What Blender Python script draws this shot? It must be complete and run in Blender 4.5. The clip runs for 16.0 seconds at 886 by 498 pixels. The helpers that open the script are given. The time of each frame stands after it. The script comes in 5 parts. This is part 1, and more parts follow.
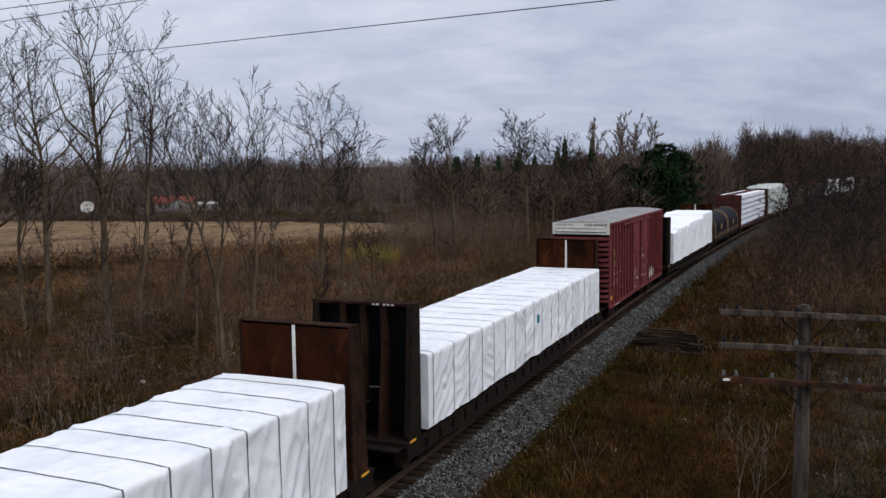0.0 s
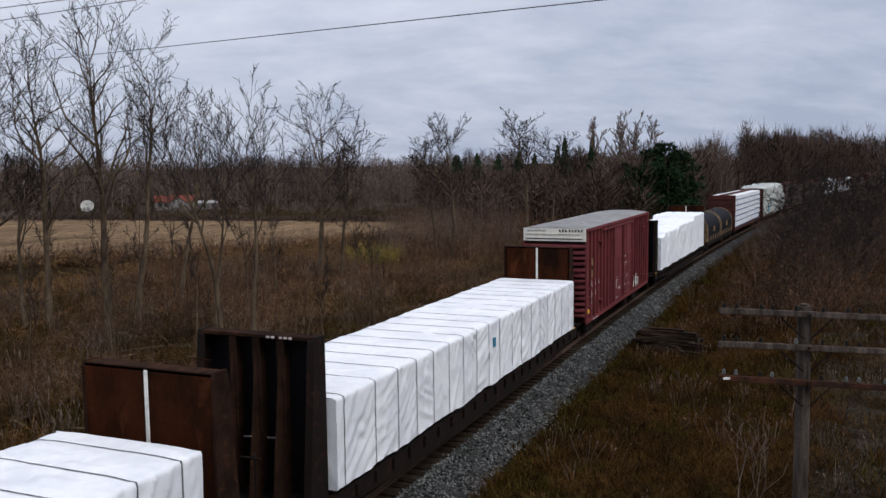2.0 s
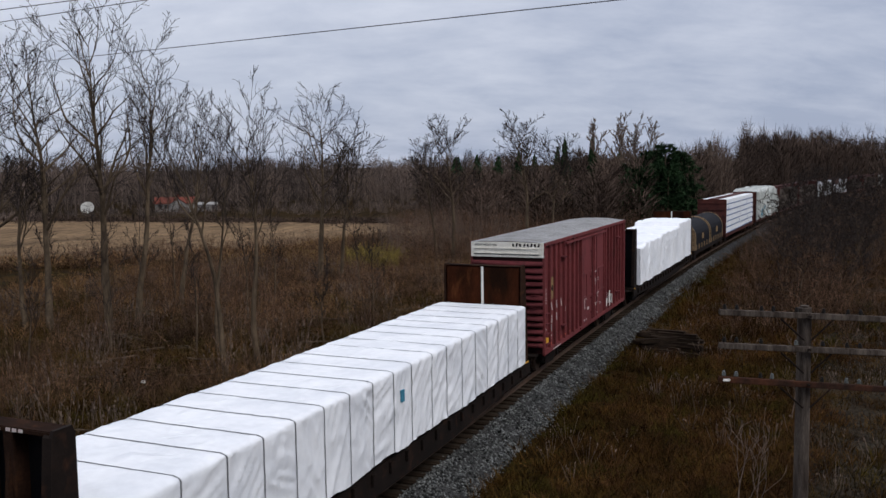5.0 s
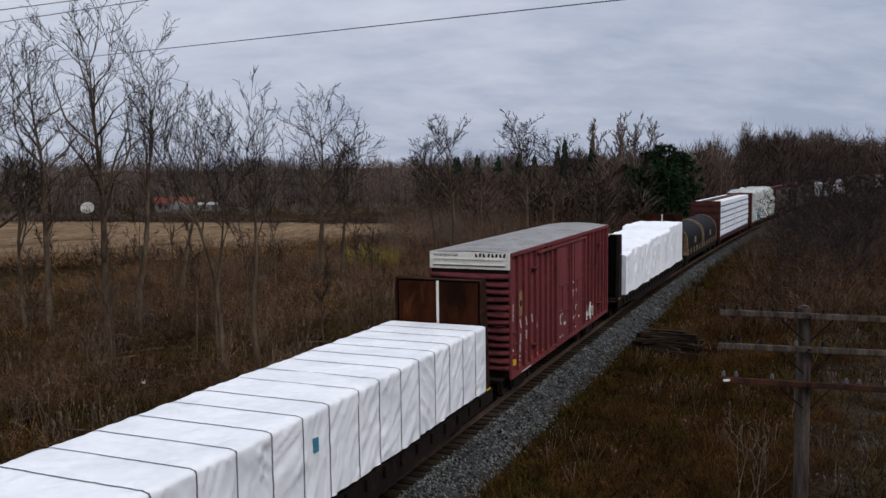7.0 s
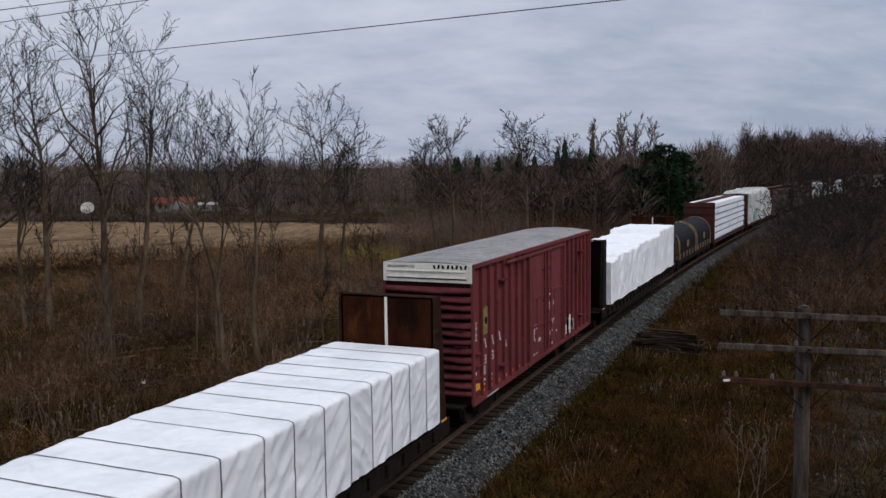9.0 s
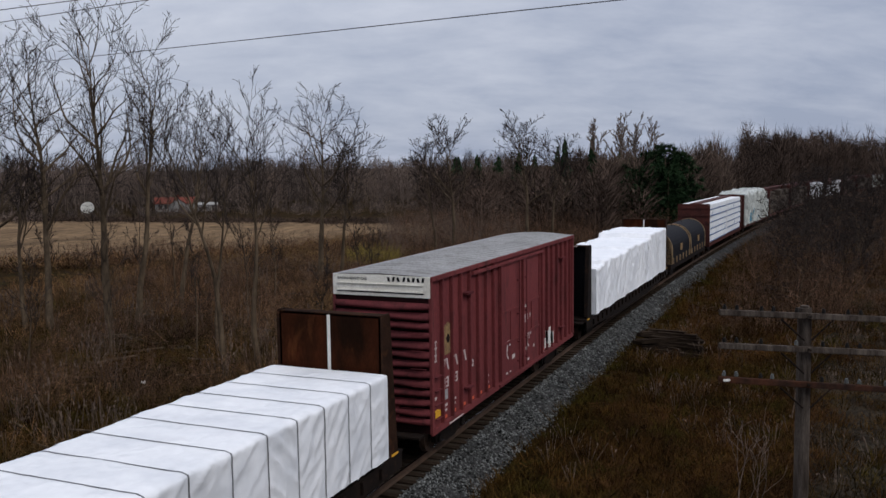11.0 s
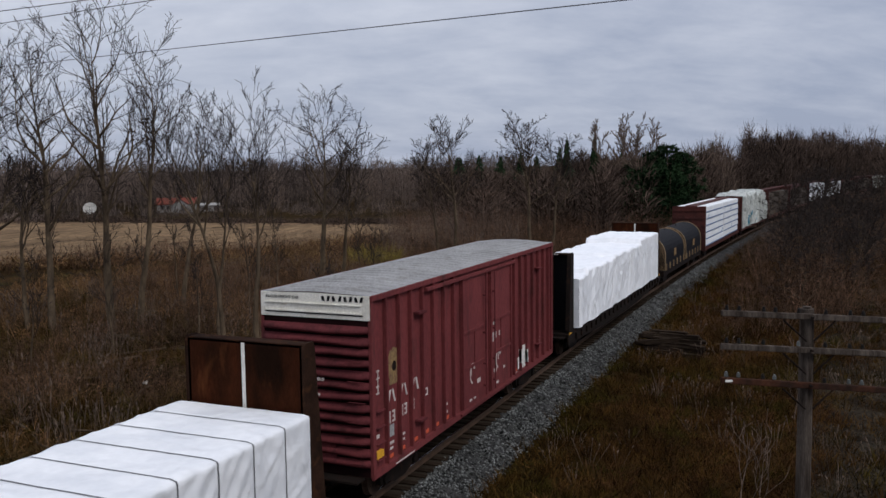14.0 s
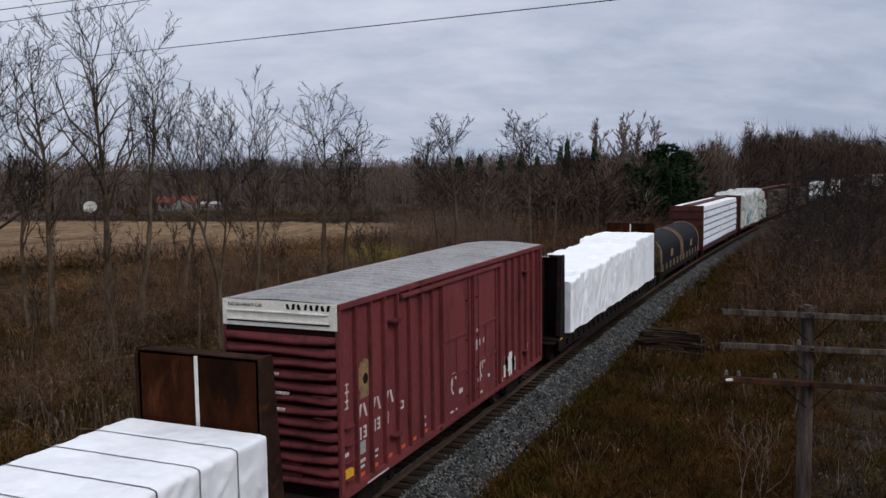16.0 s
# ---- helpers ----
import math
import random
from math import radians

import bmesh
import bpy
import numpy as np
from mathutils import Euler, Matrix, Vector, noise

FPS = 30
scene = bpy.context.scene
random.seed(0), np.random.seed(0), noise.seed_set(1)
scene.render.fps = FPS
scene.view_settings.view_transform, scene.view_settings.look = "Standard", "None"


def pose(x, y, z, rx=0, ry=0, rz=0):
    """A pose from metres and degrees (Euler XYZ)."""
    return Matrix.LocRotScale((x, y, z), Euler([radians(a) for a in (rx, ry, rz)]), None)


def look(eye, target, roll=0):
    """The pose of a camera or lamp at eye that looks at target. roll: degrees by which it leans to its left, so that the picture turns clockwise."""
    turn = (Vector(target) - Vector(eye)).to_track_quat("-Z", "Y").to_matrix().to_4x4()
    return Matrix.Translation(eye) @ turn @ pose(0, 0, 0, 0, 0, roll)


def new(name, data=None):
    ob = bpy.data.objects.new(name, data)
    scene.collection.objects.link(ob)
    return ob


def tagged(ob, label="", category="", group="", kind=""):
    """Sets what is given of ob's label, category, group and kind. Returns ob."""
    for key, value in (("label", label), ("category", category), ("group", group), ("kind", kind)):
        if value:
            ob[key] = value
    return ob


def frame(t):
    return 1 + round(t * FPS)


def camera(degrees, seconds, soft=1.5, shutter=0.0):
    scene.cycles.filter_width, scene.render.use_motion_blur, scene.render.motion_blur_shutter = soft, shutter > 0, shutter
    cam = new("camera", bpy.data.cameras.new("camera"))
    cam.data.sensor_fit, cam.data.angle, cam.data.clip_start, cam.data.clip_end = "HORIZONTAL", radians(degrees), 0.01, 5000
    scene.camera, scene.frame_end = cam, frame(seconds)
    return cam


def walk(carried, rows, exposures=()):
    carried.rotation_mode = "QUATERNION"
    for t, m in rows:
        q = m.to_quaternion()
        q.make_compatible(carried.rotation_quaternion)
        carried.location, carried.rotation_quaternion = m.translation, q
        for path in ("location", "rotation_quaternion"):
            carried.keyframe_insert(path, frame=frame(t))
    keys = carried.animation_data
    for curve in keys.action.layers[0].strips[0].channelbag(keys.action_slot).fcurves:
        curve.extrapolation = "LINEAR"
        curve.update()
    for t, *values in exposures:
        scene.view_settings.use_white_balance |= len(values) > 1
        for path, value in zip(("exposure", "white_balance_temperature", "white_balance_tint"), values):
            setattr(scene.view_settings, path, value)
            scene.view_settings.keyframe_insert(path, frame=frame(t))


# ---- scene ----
EYE = Vector((11.131, 0.0, 8.293))
LENS = 53.89
YAW, PITCH, ROLL = -22.999, -5.168, -1.003
CLIP = 16.0
cam = camera(LENS, CLIP, soft=1.5)


def aim(dx, dy):
    """Camera pose, with the hand's sway given in thousandths of the picture's focal length."""
    yaw, pitch = radians(YAW) - dx / 1000, radians(PITCH) + dy / 1000
    way = Vector((math.sin(yaw) * math.cos(pitch), math.cos(yaw) * math.cos(pitch), math.sin(pitch)))
    return look(EYE, EYE + way * 10, ROLL)


SWAY = [(0, 0, -0.8), (0.5, 0, -0.2), (1, 0, -0.7), (1.5, 0, -1.1), (2, 0, -2.0), (2.5, 0, -2.9), (3, 0, -2.8), (3.5, 0, -1.9),
        (4, 0, -1.0), (6.5, 0, 0), (9, 0, 0), (11.5, 0.2, -0.1), (12, 0.8, -1.2), (12.5, 1.1, -1.8), (13, 1.3, -0.9), (13.5, 1.9, 0.1),
        (14, 2.3, 0.7), (14.5, 2.8, 0.1), (15, 2.8, 0.2), (15.5, 2.4, 0.8), (16, 2.8, -0.8)]
walk(cam, [(t, aim(dx, dy)) for t, dx, dy in SWAY], exposures=[(0, 0.1), (4, 0.06), (7, -0.06), (9, -0.1), (12.5, -0.14), (14, -0.1), (CLIP, 0.02)])

# ---- world and sun ----
SUN_TURN, SUN_HEIGHT = radians(112), radians(46)
world = bpy.data.worlds.new("overcast_sky")
scene.world = world
world.use_nodes = True
wn, wl = world.node_tree.nodes, world.node_tree.links
wn.clear()


def wnode(kind, **props):
    n = wn.new(kind)
    for key, value in props.items():
        if key in n.inputs:
            n.inputs[key].default_value = value
    return n


sky = wn.new("ShaderNodeTexSky")
sky.sky_type, sky.sun_disc = "NISHITA", False
sky.sun_elevation, sky.sun_rotation = SUN_HEIGHT, SUN_TURN
sky.air_density, sky.dust_density, sky.ozone_density = 1.0, 2.0, 1.5
wtc = wn.new("ShaderNodeTexCoord")
wsep = wn.new("ShaderNodeSeparateXYZ")
wl.new(wtc.outputs["Generated"], wsep.inputs[0])
# cloud deck: the direction met with a flat layer, so that the streaks close up towards the horizon
wadd = wn.new("ShaderNodeMath"); wadd.operation = "ADD"; wadd.inputs[1].default_value = 0.34
wl.new(wsep.outputs["Z"], wadd.inputs[0])
wmax = wn.new("ShaderNodeMath"); wmax.operation = "MAXIMUM"; wmax.inputs[1].default_value = 0.05
wl.new(wadd.outputs[0], wmax.inputs[0])
wdx = wn.new("ShaderNodeMath"); wdx.operation = "DIVIDE"
wdy = wn.new("ShaderNodeMath"); wdy.operation = "DIVIDE"
wl.new(wsep.outputs["X"], wdx.inputs[0]); wl.new(wmax.outputs[0], wdx.inputs[1])
wl.new(wsep.outputs["Y"], wdy.inputs[0]); wl.new(wmax.outputs[0], wdy.inputs[1])
wcomb = wn.new("ShaderNodeCombineXYZ")
wl.new(wdx.outputs[0], wcomb.inputs[0]); wl.new(wdy.outputs[0], wcomb.inputs[1])
wmap = wn.new("ShaderNodeMapping")
wturn = wn.new("ShaderNodeMapping")
wturn.inputs["Rotation"].default_value = (0, 0, radians(-27))
wl.new(wcomb.outputs[0], wturn.inputs[0])
wmap.inputs["Scale"].default_value = (0.85, 1.5, 1)
wmap.inputs["Location"].default_value = (2.3, 0.7, 0)
wl.new(wturn.outputs[0], wmap.inputs[0])
wnoise = wnode("ShaderNodeTexNoise", Scale=3.8, Detail=9.0, Roughness=0.6, Distortion=0.15)
wl.new(wmap.outputs[0], wnoise.inputs["Vector"])
wramp = wn.new("ShaderNodeValToRGB")
wramp.color_ramp.elements[0].position, wramp.color_ramp.elements[1].position = 0.22, 0.84
wramp.color_ramp.elements[0].color = (0.375, 0.43, 0.57, 1)
wramp.color_ramp.elements[1].color = (0.665, 0.705, 0.82, 1)
wlift = wn.new("ShaderNodeMapRange")
wlift.inputs["From Min"].default_value, wlift.inputs["From Max"].default_value = 0.0, 0.26
wlift.inputs["To Min"].default_value, wlift.inputs["To Max"].default_value = -0.28, 0.11
wl.new(wsep.outputs["Z"], wlift.inputs["Value"])
wsum = wn.new("ShaderNodeMath"); wsum.operation = "ADD"
wl.new(wnoise.outputs["Fac"], wsum.inputs[0]); wl.new(wlift.outputs[0], wsum.inputs[1])
# the deck is thinner and brighter towards the west
wwest = wn.new("ShaderNodeMath"); wwest.operation = "MULTIPLY_ADD"; wwest.inputs[1].default_value = -0.36
wl.new(wsep.outputs["X"], wwest.inputs[0]); wl.new(wsum.outputs[0], wwest.inputs[2])
wl.new(wwest.outputs[0], wramp.inputs[0])
# an overcast dome: brighter towards the zenith
wup = wn.new("ShaderNodeMapRange")
wup.inputs["From Min"].default_value, wup.inputs["From Max"].default_value = 0.16, 0.85
wup.inputs["To Min"].default_value, wup.inputs["To Max"].default_value = 1.0, 1.55
wl.new(wsep.outputs["Z"], wup.inputs["Value"])
wmul = wn.new("ShaderNodeVectorMath"); wmul.operation = "SCALE"
wl.new(wramp.outputs[0], wmul.inputs[0]); wl.new(wup.outputs[0], wmul.inputs["Scale"])
bg_sky, bg_cloud, wmix, wout = wn.new("ShaderNodeBackground"), wn.new("ShaderNodeBackground"), wn.new("ShaderNodeAddShader"), wn.new("ShaderNodeOutputWorld")
bg_sky.inputs["Strength"].default_value = 0.006
bg_cloud.inputs["Strength"].default_value = 0.92
wl.new(sky.outputs[0], bg_sky.inputs["Color"]); wl.new(wmul.outputs[0], bg_cloud.inputs["Color"])
wl.new(bg_sky.outputs[0], wmix.inputs[0]); wl.new(bg_cloud.outputs[0], wmix.inputs[1])
wl.new(wmix.outputs[0], wout.inputs[0])

sun_data = bpy.data.lights.new("sun", "SUN")
sun_data.energy, sun_data.angle, sun_data.color = 1.6, radians(25), (1.0, 0.97, 0.93)
sun = new("sun", sun_data)
sun.matrix_world = look((0, 0, 60), Vector((0, 0, 60)) - Vector((math.sin(SUN_TURN) * math.cos(SUN_HEIGHT), math.cos(SUN_TURN) * math.cos(SUN_HEIGHT), math.sin(SUN_HEIGHT))))


# ---- materials ----
def material(name, colour, second=None, scale=3.0, rough=0.8, metal=0.0, third=None, fine=40.0, bump=0.2, bump_dist=0.02, stretch=(1, 1, 1), spread=(0.35, 0.65), vary=0.0, island=False, coords="Object", third_spread=(0.55, 0.75), grain_range=(0.78, 1.22)):
    """Two noise scales: broad patches from colour to second, fine grain; stains of the third colour."""
    m = bpy.data.materials.new(name)
    m.use_nodes = True
    n, l = m.node_tree.nodes, m.node_tree.links
    b = n["Principled BSDF"]
    b.inputs["Roughness"].default_value, b.inputs["Metallic"].default_value = rough, metal
    b.inputs["Specular IOR Level"].default_value = 0.5 if rough < 0.6 else 0.1 if rough < 0.9 else 0.02
    tc = n.new("ShaderNodeTexCoord")
    mp = n.new("ShaderNodeMapping")
    mp.inputs["Scale"].default_value = stretch
    l.new(tc.outputs[coords], mp.inputs[0])
    broad = n.new("ShaderNodeTexNoise")
    broad.inputs["Scale"].default_value, broad.inputs["Detail"].default_value, broad.inputs["Roughness"].default_value = scale, 6, 0.6
    l.new(mp.outputs[0], broad.inputs["Vector"])
    ramp = n.new("ShaderNodeValToRGB")
    ramp.color_ramp.elements[0].position, ramp.color_ramp.elements[1].position = spread
    second = second or tuple(c * 0.75 for c in colour)
    ramp.color_ramp.elements[0].color, ramp.color_ramp.elements[1].color = (*colour, 1), (*second, 1)
    l.new(broad.outputs["Fac"], ramp.inputs[0])
    last = ramp.outputs[0]
    grain = n.new("ShaderNodeTexNoise")
    grain.inputs["Scale"].default_value, grain.inputs["Detail"].default_value = fine, 4
    l.new(mp.outputs[0], grain.inputs["Vector"])
    if third:
        stain = n.new("ShaderNodeTexNoise")
        stain.inputs["Scale"].default_value, stain.inputs["Detail"].default_value, stain.inputs["Distortion"].default_value = scale * 2.3, 8, 0.6
        l.new(mp.outputs[0], stain.inputs["Vector"])
        r3 = n.new("ShaderNodeMapRange")
        r3.inputs["From Min"].default_value, r3.inputs["From Max"].default_value = third_spread
        l.new(stain.outputs["Fac"], r3.inputs["Value"])
        mix3 = n.new("ShaderNodeMix"); mix3.data_type = "RGBA"
        l.new(r3.outputs[0], mix3.inputs["Factor"]); l.new(last, mix3.inputs["A"])
        mix3.inputs["B"].default_value = (*third, 1)
        last = mix3.outputs["Result"]
    mr = n.new("ShaderNodeMapRange")
    mr.inputs["From Min"].default_value, mr.inputs["From Max"].default_value = 0.25, 0.75
    mr.inputs["To Min"].default_value, mr.inputs["To Max"].default_value = grain_range
    l.new(grain.outputs["Fac"], mr.inputs["Value"])
    sc = n.new("ShaderNodeVectorMath"); sc.operation = "SCALE"
    l.new(last, sc.inputs[0]); l.new(mr.outputs[0], sc.inputs["Scale"])
    last = sc.outputs[0]
    if vary:
        src = n.new("ShaderNodeNewGeometry").outputs["Random Per Island"] if island else n.new("ShaderNodeObjectInfo").outputs["Random"]
        vr = n.new("ShaderNodeMapRange")
        vr.inputs["To Min"].default_value, vr.inputs["To Max"].default_value = 1 - vary, 1 + vary
        l.new(src, vr.inputs["Value"])
        sv = n.new("ShaderNodeVectorMath"); sv.operation = "SCALE"
        l.new(last, sv.inputs[0]); l.new(vr.outputs[0], sv.inputs["Scale"])
        last = sv.outputs[0]
    l.new(last, b.inputs["Base Color"])
    if bump:
        bp = n.new("ShaderNodeBump")
        bp.inputs["Strength"].default_value, bp.inputs["Distance"].default_value = bump, bump_dist
        l.new(grain.outputs["Fac"], bp.inputs["Height"]); l.new(bp.outputs[0], b.inputs["Normal"])
    return m


M_GROUND = material("brown_ground", (0.036, 0.019, 0.006), (0.009, 0.006, 0.002), 0.35, 0.95, third=(0.034, 0.028, 0.005), fine=9, bump=0.6, bump_dist=0.08, grain_range=(0.4, 1.6))
M_FIELD = material("stubble_field", (0.20, 0.132, 0.074), (0.115, 0.074, 0.042), 0.09, 0.95, third=(0.085, 0.056, 0.032), fine=1.6, stretch=(1, 0.28, 1), grain_range=(0.45, 1.5), third_spread=(0.5, 0.7))
M_GRAVEL = material("grey_gravel", (0.034, 0.027, 0.019), (0.009, 0.006, 0.004), 0.5, 0.95, third=(0.008, 0.007, 0.002), fine=7, bump=1.0, bump_dist=0.08, grain_range=(0.1, 2.1))
M_BALLAST = material("ballast", (0.062, 0.060, 0.058), (0.024, 0.023, 0.022), 1.2, 0.95, fine=22, bump=1.0, bump_dist=0.06, grain_range=(0.15, 1.8))
M_BALLAST_OLD = material("dusty_ballast", (0.045, 0.035, 0.026), (0.025, 0.019, 0.014), 1.5, 0.95, fine=22, bump=1.0, bump_dist=0.05)
M_STONE = material("ballast_stone", (0.15, 0.152, 0.145), (0.05, 0.05, 0.047), 2.0, 0.9, fine=30, vary=0.9, island=True)
M_TIE = material("old_timber", (0.036, 0.025, 0.017), (0.016, 0.011, 0.008), 1.5, 0.95, fine=18, stretch=(1, 6, 6), vary=0.3)
M_RAIL = material("rail_steel", (0.10, 0.06, 0.04), (0.06, 0.04, 0.03), 4, 0.6, 0.4)
M_RAIL_TOP = material("worn_rail_steel", (0.4, 0.4, 0.42), (0.3, 0.3, 0.31), 4, 0.25, 1.0)
M_WRAP = material("white_wrap", (0.77, 0.77, 0.775), (0.64, 0.65, 0.67), 0.8, 0.6, fine=5, bump=0.08, bump_dist=0.02, grain_range=(0.96, 1.04), spread=(0.42, 0.72))
M_WRAP_PLAIN = material("white_film_wrap", (0.88, 0.88, 0.89), (0.81, 0.82, 0.84), 0.9, 0.4, fine=5, bump=0.08, bump_dist=0.02, grain_range=(0.97, 1.03))
M_STRAP = material("grey_strap", (0.22, 0.22, 0.23), (0.30, 0.30, 0.31), 5, 0.6, 0.0)
M_CAR_DARK = material("dark_car_steel", (0.014, 0.009, 0.007), (0.007, 0.005, 0.004), 1.5, 0.8, third=(0.032, 0.015, 0.009), fine=20)
M_RUST = material("rusted_plate", (0.050, 0.014, 0.006), (0.011, 0.005, 0.003), 0.9, 0.9, third=(0.10, 0.034, 0.013), fine=25, stretch=(1, 1, 0.4), third_spread=(0.6, 0.88))
M_RIM = material("rust_brown_frame", (0.034, 0.017, 0.011), (0.014, 0.008, 0.006), 1.4, 0.9, third=(0.055, 0.024, 0.012), fine=22)
M_WHITE = material("white_paint", (0.75, 0.73, 0.68), (0.6, 0.58, 0.53), 4, 0.6, fine=25)
M_PANEL = material("white_end_panel", (0.80, 0.765, 0.68), (0.66, 0.62, 0.53), 2.5, 0.6, third=(0.45, 0.4, 0.31), fine=25, third_spread=(0.6, 0.85))
M_YELLOW = material("yellow_reflector", (0.75, 0.38, 0.03), (0.6, 0.3, 0.03), 6, 0.4)
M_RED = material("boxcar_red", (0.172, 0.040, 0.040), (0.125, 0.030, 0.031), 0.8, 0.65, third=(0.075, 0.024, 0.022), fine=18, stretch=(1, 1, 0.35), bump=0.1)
# same red, darkened for the ends turned from the sun; small fittings share it
M_RED_DARK = material("boxcar_red_shaded", (0.130, 0.029, 0.031), (0.075, 0.018, 0.020), 0.9, 0.75, third=(0.036, 0.012, 0.012), fine=18, bump=0.1)
# near-black red: the shadow between the end ribs, put into the colour
M_GROOVE_SHADE = material("groove_shade", (0.020, 0.007, 0.007), (0.012, 0.006, 0.006), 2, 0.95)
M_ROOF = material("galvanised_roof", (0.30, 0.295, 0.29), (0.215, 0.21, 0.205), 0.7, 0.65, 0.0, third=(0.15, 0.135, 0.12), fine=16, third_spread=(0.58, 0.85))
M_BLACK = material("black_paint", (0.005, 0.005, 0.007), (0.008, 0.007, 0.008), 2, 0.7, third=(0.018, 0.013, 0.010), fine=20, third_spread=(0.62, 0.9))
M_BAND = material("dusty_band", (0.30, 0.20, 0.11), (0.17, 0.115, 0.07), 3, 0.85)
M_EMBLEM = material("faded_gold", (0.30, 0.20, 0.085), (0.17, 0.10, 0.06), 7, 0.8, third=(0.12, 0.03, 0.03), fine=30)
M_PALE_WRAP = material("weathered_white_wrap", (0.52, 0.53, 0.50), (0.30, 0.32, 0.30), 0.9, 0.7, third=(0.16, 0.19, 0.19), fine=6, third_spread=(0.6, 0.75))
M_BROWN_CAR = material("brown_car_paint", (0.085, 0.026, 0.02), (0.05, 0.018, 0.015), 1.2, 0.7, third=(0.03, 0.014, 0.012), fine=18)
M_LUMBER = material("weathered_lumber", (0.075, 0.058, 0.044), (0.04, 0.03, 0.023), 0.8, 0.85)
M_BLUE = material("blue_print", (0.10, 0.155, 0.30), (0.15, 0.21, 0.33), 3, 0.6)
M_TEAL = material("teal_print", (0.03, 0.16, 0.24), (0.05, 0.22, 0.3), 3, 0.5)
M_GREEN_PRINT = material("pale_green_wrap", (0.24, 0.26, 0.23), (0.36, 0.37, 0.35), 0.8, 0.6)
M_LETTER = material("faded_lettering", (0.62, 0.56, 0.52), (0.42, 0.33, 0.31), 6, 0.6)
M_ORANGE = material("orange_reflector", (0.62, 0.09, 0.03), (0.5, 0.08, 0.03), 5, 0.5)
M_BARK = material("grey_bark", (0.125, 0.090, 0.058), (0.044, 0.032, 0.022), 2.5, 0.9, fine=18, stretch=(1, 1, 0.3))
M_SPRAY = material("fine_twigs", (0.044, 0.034, 0.029), (0.022, 0.017, 0.015), 1.5, 0.9)
M_TWIG = material("brown_twigs", (0.135, 0.078, 0.048), (0.038, 0.022, 0.014), 0.25, 0.9, vary=0.95, island=True)
M_WOODS = material("bare_woods", (0.096, 0.066, 0.050), (0.034, 0.024, 0.019), 0.05, 0.95, vary=0.9, island=True)
M_PALE = material("pale_saplings", (0.16, 0.115, 0.088), (0.09, 0.066, 0.052), 0.3, 0.9, vary=0.35, island=True)
M_DARK_WEED = material("ditch_weeds", (0.088, 0.055, 0.022), (0.016, 0.011, 0.005), 0.3, 0.95, third=(0.050, 0.045, 0.010), vary=0.95, island=True)
# lighter copy of the woods brown, with the haze of distance mixed into it
M_FAR_WOODS = material("hazy_far_woods", (0.150, 0.112, 0.092), (0.060, 0.047, 0.041), 0.05, 0.95, vary=0.7, island=True)
M_BRUSH = material("brown_brush", (0.215, 0.120, 0.056), (0.044, 0.026, 0.013), 0.3, 0.95, third=(0.080, 0.062, 0.019), vary=0.95, island=True)
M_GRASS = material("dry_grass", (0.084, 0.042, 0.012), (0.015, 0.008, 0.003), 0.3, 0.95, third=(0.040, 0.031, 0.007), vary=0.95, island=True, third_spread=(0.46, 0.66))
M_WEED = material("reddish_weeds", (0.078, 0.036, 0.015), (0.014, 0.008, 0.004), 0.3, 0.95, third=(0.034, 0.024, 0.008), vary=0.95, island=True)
M_STRAW = material("straw_grass", (0.19, 0.115, 0.048), (0.085, 0.052, 0.024), 0.25, 0.95, vary=0.8, island=True)
M_YGRASS = material("yellow_shrub", (0.24, 0.19, 0.045), (0.17, 0.12, 0.04), 0.4, 0.95, vary=0.4, island=True)
M_NEEDLE = material("spruce_needles", (0.028, 0.052, 0.022), (0.008, 0.017, 0.008), 0.5, 0.9, vary=0.9, island=True)
M_POLE = material("weathered_pole", (0.105, 0.085, 0.070), (0.028, 0.021, 0.017), 1.5, 0.9, fine=18, stretch=(5, 5, 0.6), bump=0.5, grain_range=(0.6, 1.4))
M_ARM_RUST = material("rusty_arm", (0.065, 0.027, 0.016), (0.022, 0.014, 0.011), 3, 0.9, fine=18)
M_GLASS_INS = material("glass_insulator", (0.11, 0.115, 0.11), (0.05, 0.055, 0.05), 5, 0.4)
M_DARK_INS = material("dark_insulator", (0.010, 0.009, 0.008), (0.016, 0.013, 0.011), 5, 0.65)
M_WIRE = material("wire", (0.13, 0.13, 0.14), (0.17, 0.17, 0.18), 5, 0.7)
M_HOUSE = material("white_siding", (0.30, 0.285, 0.265), (0.22, 0.21, 0.195), 0.8, 0.8)
M_REDROOF = material("red_roof", (0.15, 0.04, 0.026), (0.10, 0.03, 0.02), 0.8, 0.8)
M_PANE = material("dark_pane", (0.02, 0.022, 0.025), (0.03, 0.03, 0.032), 2, 0.1)


